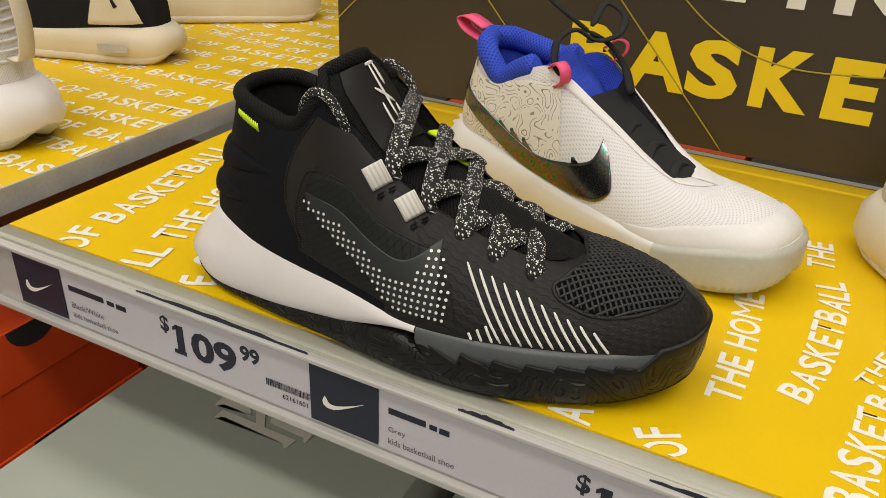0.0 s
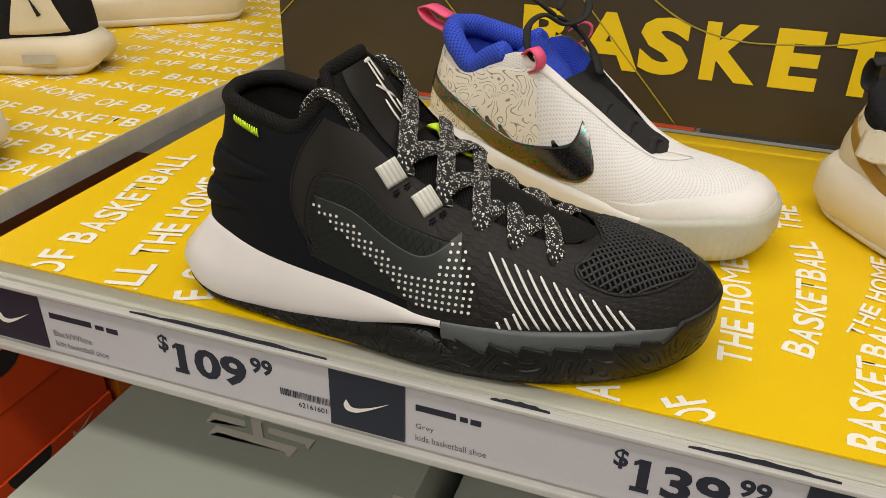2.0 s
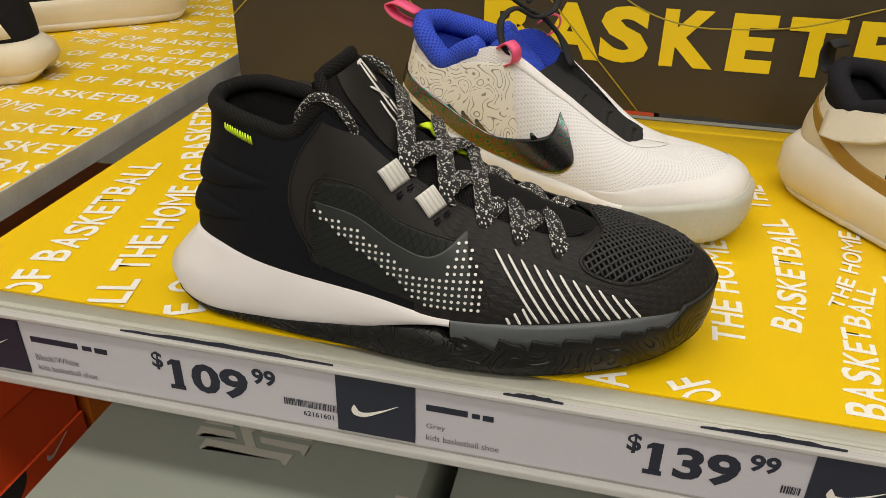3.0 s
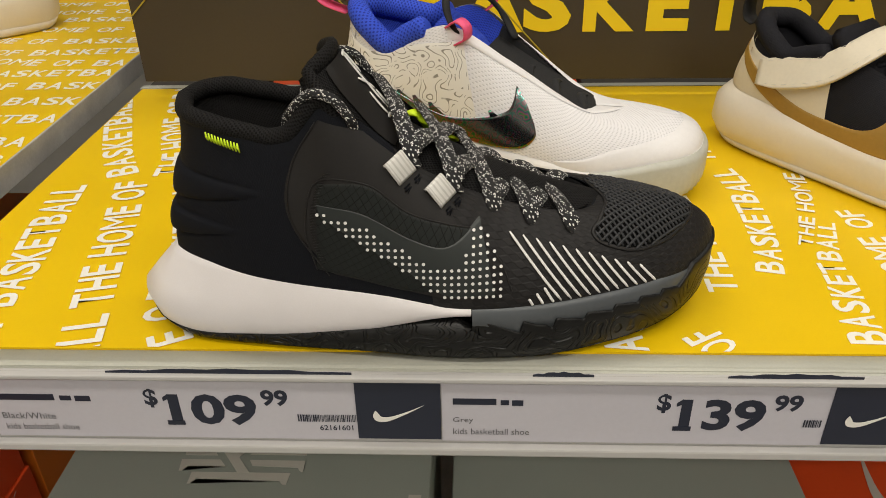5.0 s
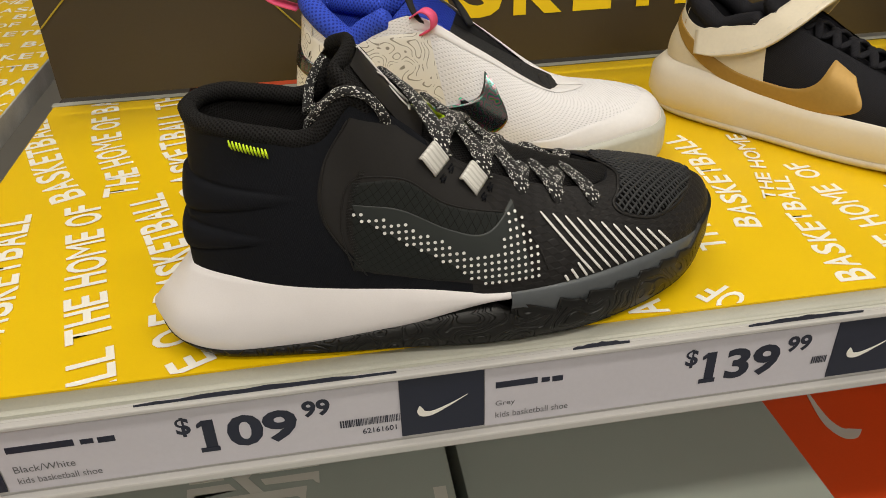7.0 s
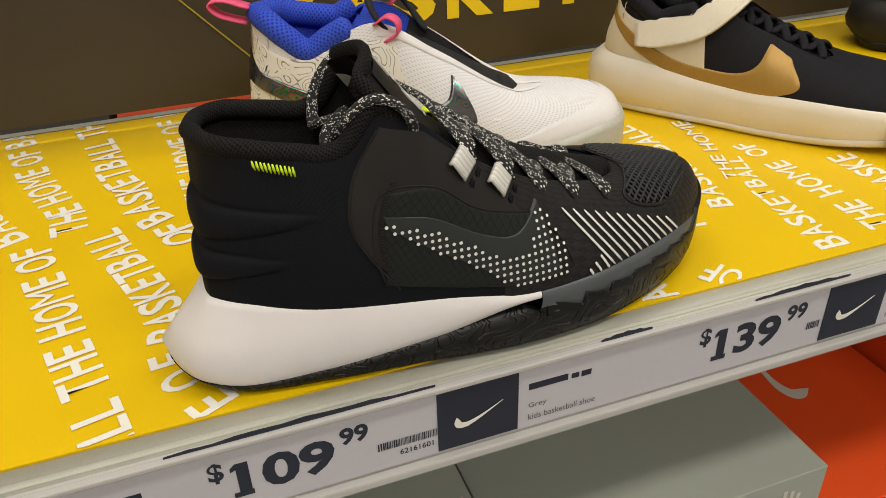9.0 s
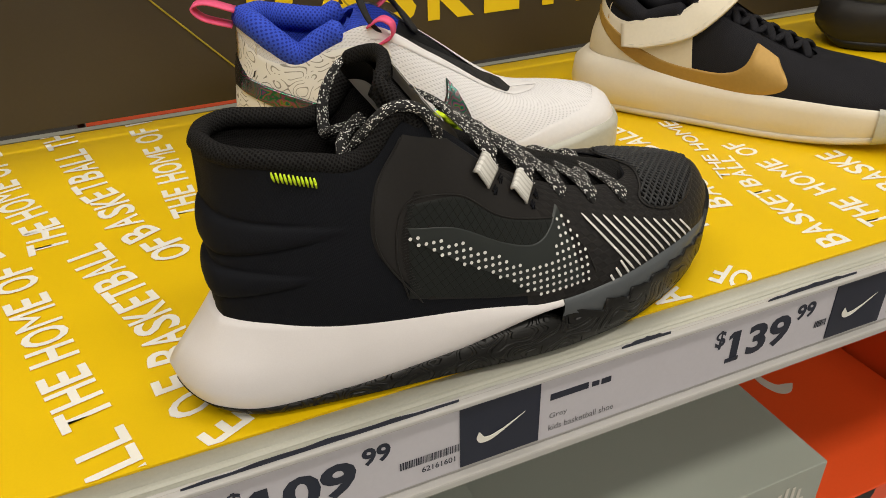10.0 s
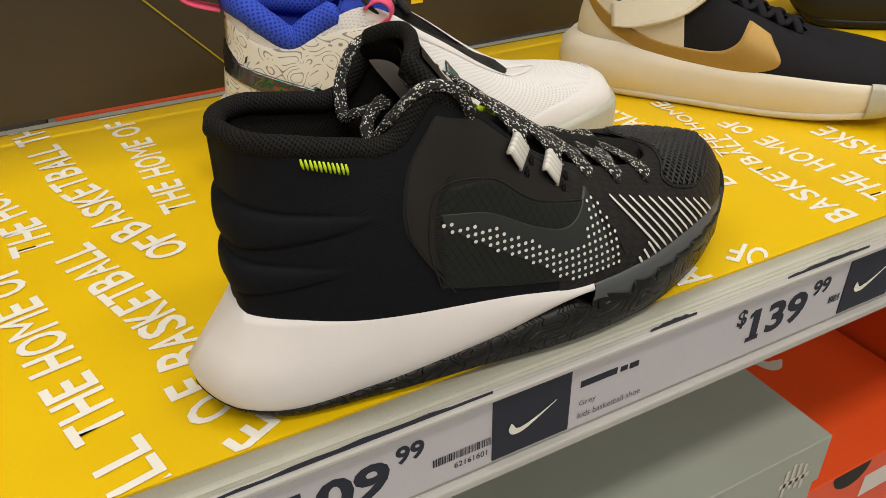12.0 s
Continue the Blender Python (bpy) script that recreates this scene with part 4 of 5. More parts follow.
    grey = sole_band(last, ((const(0.0022), lambda q: max(z0(q) + 0.006, min(teeth(q), 0.0245) - 0.004)), (const(0.0), lambda q: max(z0(q) + 0.012, teeth(q) - 0.0022) if q < 0.59 else z0(q) + 0.012), (curve((0, 0.0), (1, 0.0005)), lambda q: zo(q) + (zm(q) - zo(q)) * 0.7), (const(0.002), zm), (const(0.014), zm)), s0=0.541, s1=1.44, n=150, wrap=False)
    part("forefoot_midsole", grey, FOAM_GREY, shoe, "slate grey foam forefoot")
    proud = curve((0.541, 0.0014), (0.57, -0.0002), (0.60, -0.0007), (1, -0.0004))
    cover = sole_band(last, ((const(0.004), lambda q: z0(q) + 0.001), (const(0.0014), lambda q: z0(q) + 0.004), (proud, lambda q: z0(q) * 0.55 + teeth(q) * 0.45), (proud, lambda q: z0(q) * 0.2 + teeth(q) * 0.8)), s0=0.541, s1=1.44, n=240, wrap=False)
    part("tread_wrap", cover, TREAD, shoe, "black rubber with squiggle tread")
    edge = sole_band(last, ((proud, lambda q: z0(q) * 0.2 + teeth(q) * 0.8), (lambda q: proud(q) - 0.0004, lambda q: teeth(q) - 0.0006), (proud, teeth), (const(0.0030), lambda q: teeth(q) + 0.0002), (const(0.0065), lambda q: teeth(q) + 0.0002)), s0=0.541, s1=1.44, n=440, wrap=False)
    part("toothed_rand", edge, RUBBER, shoe, "black rubber rand with a toothed edge")
    out = sole_band(last, ((const(0.012), lambda q: z0(q) + 0.0005), (curve((0, 0.003), (0.3, 0.005), (1, 0.005)), z0), (curve((0, -0.0060), (0.12, -0.0010), (0.3, 0.0015), (1, 0.0015)), lambda q: z0(q) + 0.003), (curve((0, -0.0090), (0.12, -0.0026), (0.3, 0.0006), (0.54, 0.0), (0.6, 0.002), (1, 0.003)), lambda q: max(low_edge(q) - 0.001, z0(q) + 0.0035)), (const(0.006), lambda q: max(low_edge(q), z0(q) + 0.0036))))
    out.verts.ensure_lookup_table()
    out.faces.new([out.verts[i] for i in range(168)][::-1])
    part("outsole", out, TREAD, shoe, "black patterned rubber outsole")
    # tongue
    rows = []
    mids = spline([(0.236, 0.003, 0.0665), (0.200, 0.003, 0.0765), (0.160, 0.002, 0.0925), (0.130, 0.001, 0.108), (0.113, 0, 0.128), (0.1005, -0.001, 0.1455)], 30)
    for i, c in enumerate(mids):
        w = 0.017 + 0.012 * min(1, i / 16) - (0.010 * ((i - 24) / 5) ** 2 if i > 24 else 0)
        t = (mids[min(i + 1, 29)] - mids[max(i - 1, 0)]).normalized()
        nor = Vector((-t.z, 0, t.x))
        nor = nor if nor.x > 0 else -nor
        rows.append([c + Vector((0, w * k / 10, 0)) - nor * 0.010 * (k / 10) ** 2 for k in range(-10, 11)])
    slab = []
    for i, r in enumerate(rows):
        t = (mids[min(i + 1, 29)] - mids[max(i - 1, 0)]).normalized()
        nor = Vector((-t.z, 0, t.x))
        nor = nor if nor.x > 0 else -nor
        slab.append(r + [p - nor * 0.006 for p in r[::-1]])
    tg = grid(slab, wrap=True, uv=True)
    lay = tg.loops.layers.uv.active
    for f in tg.faces:
        for loop in f.loops:
            loop[lay].uv = (loop[lay].uv[0] * 0.15, loop[lay].uv[1] * 0.12)
    part("tongue", tg, LINING, shoe, "black mesh tongue")
    face = grid([[p + Vector((0.0012, 0, 0.0008)) for p in r[3:18]] for r in rows[17:29]])
    badge = part("tongue_badge", face, BLACK_TPU, shoe, "smooth black tongue front")
    # plain white strokes printed on the tongue
    def on_tongue(u, v):
        i, k = 17 + 11.5 * u, 10 + 10 * v
        i0, k0 = int(i), int(k)
        p = rows[i0][k0].lerp(rows[i0 + 1][k0], i - i0)
        return p.lerp(rows[i0][k0 + 1].lerp(rows[i0 + 1][k0 + 1], i - i0), k - k0) + Vector((0.0020, 0, 0.0012))
    for strokes in (((0.92, 0.05), (0.20, 0.02)), ((0.92, 0.22), (0.62, 0.20)), ((0.62, -0.14), (0.40, 0.20)), ((0.44, -0.16), (0.16, -0.18)), ((0.38, 0.20), (0.14, 0.18)), ((0.92, -0.06), (0.93, 0.30)), ((0.16, -0.26), (0.15, -0.08)), ((0.16, 0.08), (0.15, 0.28))):
        (u0, v0), (u1, v1) = strokes
        part("tongue_print", sweep([on_tongue(u0 + (u1 - u0) * k / 5, v0 + (v1 - v0) * k / 5) for k in range(6)], 0.0010, 0.0004, 6, (0.8, 0, 0.6)), WHITE_INK, badge)
    # the size tag inside the tongue
    tag_rows = [[rows[i][k] - Vector((0.0095, 0, 0.0060)) for k in range(3, 18)] for i in range(20, 28)]
    tag = part("size_tag", grid(tag_rows), WHITE_INK, shoe, "white printed size tag")
    for text, dz, w in (("US", 0.012, 0.006), ("5Y", 0.008, 0.006), ("UK", 0.003, 0.006), ("EU", -0.001, 0.006)):
        c = rows[23][8] - Vector((0.0106, 0, 0.0067)) + Vector((-0.55 * dz, 0, dz * 0.85 - 0.004))
        m = Matrix.Translation(c) @ Matrix(((0, -0.54, -0.84, 0), (-1, 0, 0, 0), (0, 0.84, -0.54, 0), (0, 0, 0, 1)))
        part("tag_print", moved(words(text, w, 0.0034, 0.01), m), INK_NAVY, tag)
    rim = [r[0] for r in rows[16:]] + rows[-1][1:-1] + [r[-1] for r in rows[16:]][::-1]
    part("tongue_rim", sweep(rim, 0.0032, 0.0042, 10), LINING, shoe)
    # overlays on the near side
    part("side_overlay", patch(tree, ((0.100, 0.048), (0.080, 0.075), (0.082, 0.100), (0.097, 0.122)), ((0.168, 0.036), (0.166, 0.060), (0.152, 0.085), (0.117, 0.116)), 40, 40, 0.0008), BLACK_TPU, shoe, "matte black side overlay")
    part("toe_overlay", band(last, 0.50, 1.50, const(0.0), const(0.985), 110, 30, 0.0006), TPU_EMBOSS, shoe, "textured black forefoot overlay")
    rim = spline([(0.2270, 0.0185, 0), (0.2345, -0.0040, 0), (0.2305, -0.0192, 0), (0.2262, -0.0262, 0), (0.2325, -0.0290, 0), (0.2485, -0.0268, 0), (0.2645, -0.0178, 0), (0.2780, -0.0030, 0), (0.2812, 0.0060, 0), (0.2785, 0.0165, 0), (0.2680, 0.0265, 0), (0.2500, 0.0305, 0), (0.2350, 0.0270, 0)], 96, closed=True)
    centre = Vector((0.2520, 0.0010, 0))

    def over(x, y, lift):
        hit, nor, _, _ = tree.ray_cast(Vector((x, y, 0.2)), Vector((0, 0, -1)))
        nor = -nor if nor.z < 0 else nor
        return hit + nor * lift, nor
    bed = grid([[over(*centre.lerp(p, 0.975 * max(i, 0.02) / 14).xy, 0.0009)[0] for p in rim] for i in range(15)], wrap=True)
    part("toe_mesh_bed", bed, MESH_BED, shoe, "black cloth under the toe mesh")

    def inside(x, y):
        odd = False
        for a, b in zip(rim, rim[1:] + rim[:1]):
            if (a.y > y) != (b.y > y) and x < a.x + (y - a.y) / (b.y - a.y) * (b.x - a.x):
                odd = not odd
        return odd
    net = bmesh.new()

    def strand(path, ups, wide):
        tmp_bm = sweep(path, wide, 0.00055, 6, ups)
        tmp = bpy.data.meshes.new("tmp")
        tmp_bm.to_mesh(tmp)
        tmp_bm.free()
        net.from_mesh(tmp)
        bpy.data.meshes.remove(tmp)
    for turn in (0.72, -0.72):
        along, across = Vector((math.cos(turn), math.sin(turn))), Vector((-math.sin(turn), math.cos(turn)))
        for k in range(-25, 26):
            path, ups = [], []
            for i in range(-34, 35):
                p = centre.xy + across * (0.0026 * k) + along * (0.0012 * i)
                if inside(*p):
                    c, nor = over(*p, 0.0013 + 0.0002 * math.sin(i * 1.4 + (3.1 if turn > 0 else 0)))
                    path.append(c), ups.append(nor)
                elif len(path) > 2:
                    break
                else:
                    path, ups = [], []
            if len(path) > 2:
                strand(path, ups, 0.00072)
    part("toe_mesh", net, TOE_MESH, shoe, "open black mesh toe box")
    edge_pts = [over(*p.xy, 0.0010) for p in rim + rim[:1]]
    part("mesh_rim", sweep([c for c, _ in edge_pts], 0.0010, 0.0003, 6, [nor for _, nor in edge_pts]), BLACK_TPU, shoe)
    part("mesh_window", patch(tree, ((0.092, 0.050), (0.115, 0.045), (0.140, 0.041), (0.172, 0.041)), ((0.095, 0.094), (0.118, 0.093), (0.138, 0.079), (0.166, 0.070)), 50, 36, 0.0011), RIPSTOP, shoe, "dark ripstop side window")
    grey_tick = part("grey_tick", patch(tree, ((0.096, 0.0770), (0.115, 0.0640), (0.135, 0.0520), (0.155, 0.0395), (0.178, 0.0395)), ((0.094, 0.0835), (0.115, 0.0800), (0.138, 0.0680), (0.155, 0.0640), (0.170, 0.0740)), 50, 30, 0.0013), GREY_INK, shoe, "dark grey tick under the dots")
    for pts in (((0.092, 0.050), (0.088, 0.072), (0.095, 0.094), (0.118, 0.093), (0.138, 0.079), (0.166, 0.070)), ((0.166, 0.070), (0.180, 0.055), (0.186, 0.041)), ((0.098, 0.047), (0.081, 0.075), (0.083, 0.100), (0.096, 0.121))):
        path, ups = [], []
        for p in spline([(x, z, 0) for x, z in pts], 50):
            c, nor = laid(tree, p.x, p.y, 0.0011)
            path.append(c), ups.append(nor)
        part("welt", sweep(path, 0.0004, 0.0002, 6, ups), BLACK_TPU, shoe)
    for k in range(34):
        t = k / 33
        p, nor = laid(tree, 0.0885 + 0.004 * t + 0.006 * (2 * t - 1) ** 2, 0.054 + 0.044 * t, 0.0012)
        q2, _ = laid(tree, 0.0915 + 0.004 * t + 0.006 * (2 * t - 1) ** 2, 0.0546 + 0.044 * t, 0.0012)
        part("stitch", sweep([p, q2], 0.0003, 0.0003, 5, [nor] * 2), BLACK_TPU, shoe)
    # stripes
    for k in range(14):
        t = k / 13
        if k < 11:
            x0, zt = 0.1845 + 0.0065 * k, 0.0655 - 0.0021 * k
            x1, zl = 0.2100 + 0.0048 * k, 0.0348 + 0.00012 * k
        else:
            x0, zt = 0.2014 - 0.0036 * (k - 11), 0.0416 - 0.0023 * (k - 11)
            x1, zl = 0.2062 - 0.0050 * (k - 11), 0.0344 - 0.0003 * (k - 11)
        path, ups = [], []
        for i in range(14):
            p, nor = laid(tree, x0 + (x1 - x0) * i / 13, zt + (zl - zt) * i / 13, 0.0014)
            path.append(p), ups.append(nor)
        part("stripe", sweep(path, 0.00070, 0.0003, 6, ups), WHITE_INK, shoe)
    # a tick mark of dots
    dots = bmesh.new()
    low = curve((0.094, 0.0765), (0.115, 0.064), (0.135, 0.052), (0.155, 0.0385), (0.166, 0.0375), (0.180, 0.0370), (0.184, 0.044))
    high = curve((0.094, 0.0800), (0.115, 0.0735), (0.135, 0.0625), (0.150, 0.0555), (0.160, 0.0555), (0.168, 0.0700), (0.172, 0.0690), (0.184, 0.046))
    for i in range(40):
        for j in range(30):
            x, z = 0.0945 + 0.0033 * i, 0.0365 + 0.00325 * j
            if 0.094 <= x <= 0.1835 and low(x) <= z <= high(x):
                p, nor = laid(tree, x, z, 0.0021)
                m = Matrix.Translation(p) @ nor.to_track_quat("Z", "Y").to_matrix().to_4x4()
                bmesh.ops.create_circle(dots, cap_ends=True, segments=10, radius=0.00085, matrix=m)
    tagged(part("dotted_tick", dots, WHITE_INK, grey_tick, "tick mark of white dots"), kind="")
    # lime stitching at the collar
    for k in range(11):
        p, nor = laid(tree, 0.0440 + 0.00150 * k, 0.1140 - 0.0004 * k, 0.0034)
        q2, _ = laid(tree, 0.0445 + 0.00150 * k, 0.1098 - 0.0004 * k, 0.0022)
        part("stitch", sweep([p, (p + q2) / 2 + nor * 0.0006, q2], 0.00062, 0.0006, 6, [nor] * 3), LIME, shoe)
    # webbing loops
    for ax, az, bx, bz in ((0.1328, 0.0985, 0, 0), (0.1512, 0.0862, 0, 0)):
        p, nor = laid(tree, ax, az, 0.0016)
        along = Vector((-0.55, 0.0, 0.82))
        along = (along - nor * along.dot(nor)).normalized()
        rows = []
        side = along.cross(nor).normalized()
        for f, up in ((-0.0060, 0.0002), (-0.0046, 0.0014), (0.0, 0.0024), (0.0046, 0.0036), (0.0060, 0.0032), (0.0062, 0.001)):
            rows.append([p + along * f + nor * up + side * k for k in (-0.0056, -0.0036, 0, 0.0036, 0.0056)])
        wb = grid(rows, uv=True)
        wl = wb.loops.layers.uv.active
        for f in wb.faces:
            for loop in f.loops:
                loop[wl].uv = (loop[wl].uv[1] * 0.0124, loop[wl].uv[0] * 0.016)
        webbing = part("lace_loop", thick(wb, 0.0012), WEBBING, shoe, "white ribbed webbing loop")
        for k in (-0.0032, 0.0032):
            tack = [p - along * (0.0085 + 0.0014 * (i // 6)) + side * (k + 0.0022 * math.sin(i * 1.9)) - nor * 0.0004 for i in range(13)]
            part("bar_tack", sweep(tack, 0.0004, 0.0004, 5, [nor] * 13), HEEL_CLOTH, webbing)
    for (ax, ay, az), (bx, by, bz) in LIME_AT:
        part("lime_loop", sweep(spline([(ax - 0.003, ay + 0.006, az - 0.004), (ax, ay, az), ((ax + bx) / 2, (ay + by) / 2, (az + bz) / 2 + 0.0012), (bx, by, bz), (bx + 0.002, by + 0.006, bz - 0.005)], 18), 0.0040, 0.0014, 8), LIME, shoe, "lime webbing loop")
    # laces
    eyes = [(0.2158, -0.0252, 0.0638), (0.1960, -0.0268, 0.0690), (0.1778, -0.0272, 0.0752), (0.159, -0.028, 0.089), (0.139, -0.029, 0.103)]
    for i, (ex, ey, ez) in enumerate(eyes):
        nx = eyes[i + 1][0] if i < 4 else 0.118
        nz = eyes[i + 1][2] if i < 4 else 0.118
        crown = (ez + nz) / 2 + 0.0060 + 0.0004 * i
        for sgn in (1, -1) if i < 4 else (1,):
            a = Vector((ex + 0.0005, ey * sgn - 0.0004 * sgn + (0.0 if sgn > 0 else 0.003), ez + 0.0006))
            b = Vector((nx, -(eyes[i + 1][1] if i < 4 else -0.031) * sgn * 0.9 + 0.003, nz + 0.003))
            m1 = a.lerp(b, 0.20) + Vector((0, -0.001 * sgn, 0.0040))
            m2 = Vector(((ex + nx) / 2, 0.003, crown - (0.0025 if sgn < 0 else 0)))
            m3 = a.lerp(b, 0.8) + Vector((0, 0, 0.0026))
            path = spline([a + Vector((0.0, 0.0042 * sgn, -0.0050)), a, m1, m2, m3, b], 36)
            flat = [Vector((0.45, max(-0.75, min(0.75, 24 * p.y)), 0.85)).normalized() for p in path]
            part("lace", sweep(path, 0.0049, 0.0017, 12, flat), CORD, shoe, "black and white speckled lace")
    for sgn in (1, -1):
        o = 0.002
        path = spline([(0.1125, -0.0315 * sgn + o, 0.1150), (0.1115, -0.0345 * sgn + o, 0.1225), (0.104, -0.0345 * sgn + o, 0.1320), (0.093, -0.032 * sgn + o, 0.1330), (0.082, -0.026 * sgn + o, 0.1210), (0.078, -0.016 * sgn + o, 0.108), (0.080, -0.006 * sgn + o, 0.112), (0.092, 0.004 * sgn + o, 0.118)], 50)
        part("lace", sweep(path, 0.0029, 0.0023, 10), CORD, shoe, "black and white speckled lace")
    shoe.matrix_world = pose(-0.312, 0.331, 0.0)
    return shoe


black_shoe()


# ---- the other shoes ----
def scaled(f, k):
    return lambda q: f(q) * k


def common_last(L, heel_top, collar_low, peak, throat_z, sole_heel, sole_mid, sole_toe, throat_x=0.70, width=1.0, peak_x=0.36, line=None):
    """A shoe form of length L with the given heights."""
    near = curve((0, 0), (0.1, -0.022), (0.2, -0.035), (0.3, -0.040), (0.42, -0.043), (0.54, -0.047), (0.64, -0.047), (0.75, -0.042), (0.86, -0.031), (0.94, -0.017), (1, 0.0))
    far = curve((0, 0), (0.1, 0.022), (0.2, 0.035), (0.3, 0.040), (0.42, 0.042), (0.54, 0.046), (0.64, 0.048), (0.75, 0.044), (0.86, 0.034), (0.94, 0.019), (1, 0.0))
    zm = curve((0, sole_heel), (0.25, sole_heel * 0.92 + sole_mid * 0.08), (0.45, sole_mid * 1.05), (0.6, sole_mid), (0.85, sole_toe), (1, sole_toe * 1.08))
    zm = line or zm
    zt = curve((0, heel_top), (0.1, heel_top - 0.002), (0.2, (heel_top + collar_low) / 2), (0.3, collar_low), (0.36, (collar_low + peak) / 2), (0.43, peak), (0.54, peak * 0.62 + throat_z * 0.38), (0.66, throat_z * 0.8 + peak * 0.2), (0.8, throat_z * 1.02), (1, throat_z))
    tx = curve((0, 0.016), (0.15, 0.031), (0.3, L * 0.20), (0.43, L * peak_x), (0.54, L * (peak_x * 0.6 + throat_x * 0.4)), (0.66, L * (peak_x * 0.25 + throat_x * 0.75)), (0.8, L * (throat_x - 0.03)), (1, L * throat_x))
    tn = curve((0, 0), (0.1, -0.018), (0.2, -0.027), (0.3, -0.030), (0.43, -0.029), (0.54, -0.022), (0.66, -0.016), (0.8, -0.012), (0.92, -0.007), (1, 0.0))
    return Last(L, scaled(near, width), scaled(far, width), curve((0, 0.009), (0.2, 0.006), (0.5, 0.003), (1, 0.004)), lambda q: zm(q) - 0.003, tx,
                scaled(tn, width), scaled(lambda q: -tn(q), width), zt,
                curve((0, 0.028), (0.3, 0.026), (0.5, 0.020), (0.7, 0.014), (1, 0.020)),
                curve((0, 0.0), (0.3, 0.006), (0.5, 0.009), (0.7, 0.011), (0.85, 0.022), (1, 0.040)),
                curve((0, 0.03), (0.3, 0.02), (0.45, 0.012), (0.6, 0.004), (0.8, 0.0), (1, -0.002))), zm


def common_parts(shoe, last, zm, upper, collar, sole, outsole, z0, flare=0.0, collar_r=0.0045, collar_span=0.42, out_z=0.010, under=0.0, front=None):
    bm = last.shell(132, 34)
    bm.normal_update()
    tree = BVHTree.FromBMesh(bm)
    part("upper", bm, upper, shoe)
    ring = []
    for j in range(91):
        w1 = last.wall((-collar_span + 2 * collar_span * j / 90) % 2, 1.0)
        c0 = Vector((last.length * 0.24, 0.0, w1.z))
        ring.append(w1.lerp(c0, 0.7 * collar_r / max((c0 - w1).length, 0.01)))
    part("collar", sweep(ring, collar_r, collar_r * 1.05, 12), collar, shoe)
    rows = []
    for d, inw in ((0.0, 0.002), (-0.012, 0.007), (-0.03, 0.009), (-0.06, 0.011)):
        row = []
        for j in range(80):
            p = last.wall(2 * j / 80, 1.0)
            c = Vector((last.length * 0.33, 0.0, p.z))
            v = p.lerp(c, inw / max((c - p).length, 0.02))
            row.append(Vector((v.x, v.y, max(v.z + d, 0.042))))
        rows.append(row)
    lin = grid(rows, wrap=True, uv=True)
    lay = lin.loops.layers.uv.active
    for f in lin.faces:
        for loop in f.loops:
            loop[lay].uv = (loop[lay].uv[1] * 0.5, loop[lay].uv[0] * 0.06)
    lin.verts.ensure_lookup_table()
    lin.faces.new([lin.verts[3 * 80 + k] for k in range(80)])
    inner = part("lining", lin, collar, shoe)
    if front:
        inner.data.materials.append(front)
        for f in inner.data.polygons:
            f.material_index = 1 if f.center.x > last.length * 0.45 else 0
    top = lambda q: zm(q)
    mid = sole_band(last, ((lambda q: under + curve((0, -flare * 0.72), (0.25, 0.001), (1, 0.002))(q), lambda q: z0(q) + out_z * 0.9), (lambda q: under * 0.4 + curve((0, -flare), (0.25, -flare * 0.5), (0.5, 0.0), (1, 0.0))(q), lambda q: z0(q) + out_z + (zm(q) - out_z - z0(q)) * 0.25), (curve((0, -flare * 0.6), (0.25, -flare * 0.3), (0.5, 0.0), (1, 0.0005)), lambda q: z0(q) + out_z + (zm(q) - out_z - z0(q)) * 0.7), (curve((0, 0.004), (0.3, 0.0015), (1, 0.0015)), lambda q: zm(q) - 0.0015), (curve((0, 0.008), (0.3, 0.004), (1, 0.003)), top), (const(0.02), top)), n=132)
    part("midsole", mid, sole, shoe)
    out = sole_band(last, ((const(0.016 + under), lambda q: z0(q) + 0.0005), (const(0.006 + under), z0), (const(0.002 + under), lambda q: z0(q) + 0.0025), (lambda q: under + curve((0, -flare * 0.8), (0.25, 0.0), (1, 0.0004))(q), lambda q: z0(q) + out_z), (const(0.005), lambda q: z0(q) + out_z * 1.02)), n=132)
    out.verts.ensure_lookup_table()
    out.faces.new([out.verts[i] for i in range(132)][::-1])
    part("outsole", out, outsole, shoe)
    return tree


def tongue(shoe, pts, w0, w1, mat, thickness=0.006, label=""):
    rows, mids = [], spline(pts, 24)
    for i, c in enumerate(mids):
        w = w0 + (w1 - w0) * min(1, i / 14) - (0.35 * w1 * ((i - 19) / 4) ** 2 if i > 19 else 0)
        t = (mids[min(i + 1, 23)] - mids[max(i - 1, 0)]).normalized()
        nor = Vector((-t.z, 0, t.x))
        nor = nor if nor.x > 0 else -nor
        rows.append([c + Vector((0, w * k / 8, 0)) - nor * 0.008 * (k / 8) ** 2 for k in range(-8, 9)])
    slab = []
    for i, r in enumerate(rows):
        t = (mids[min(i + 1, 23)] - mids[max(i - 1, 0)]).normalized()
        nor = Vector((-t.z, 0, t.x))
        nor = nor if nor.x > 0 else -nor
        slab.append(r + [p - nor * thickness for p in r[::-1]])
    tg = grid(slab, wrap=True, uv=True)
    lay = tg.loops.layers.uv.active
    for f in tg.faces:
        for loop in f.loops:
            loop[lay].uv = (loop[lay].uv[0] * 0.14, loop[lay].uv[1] * 0.10)
    return part("tongue", tg, mat, shoe, label)


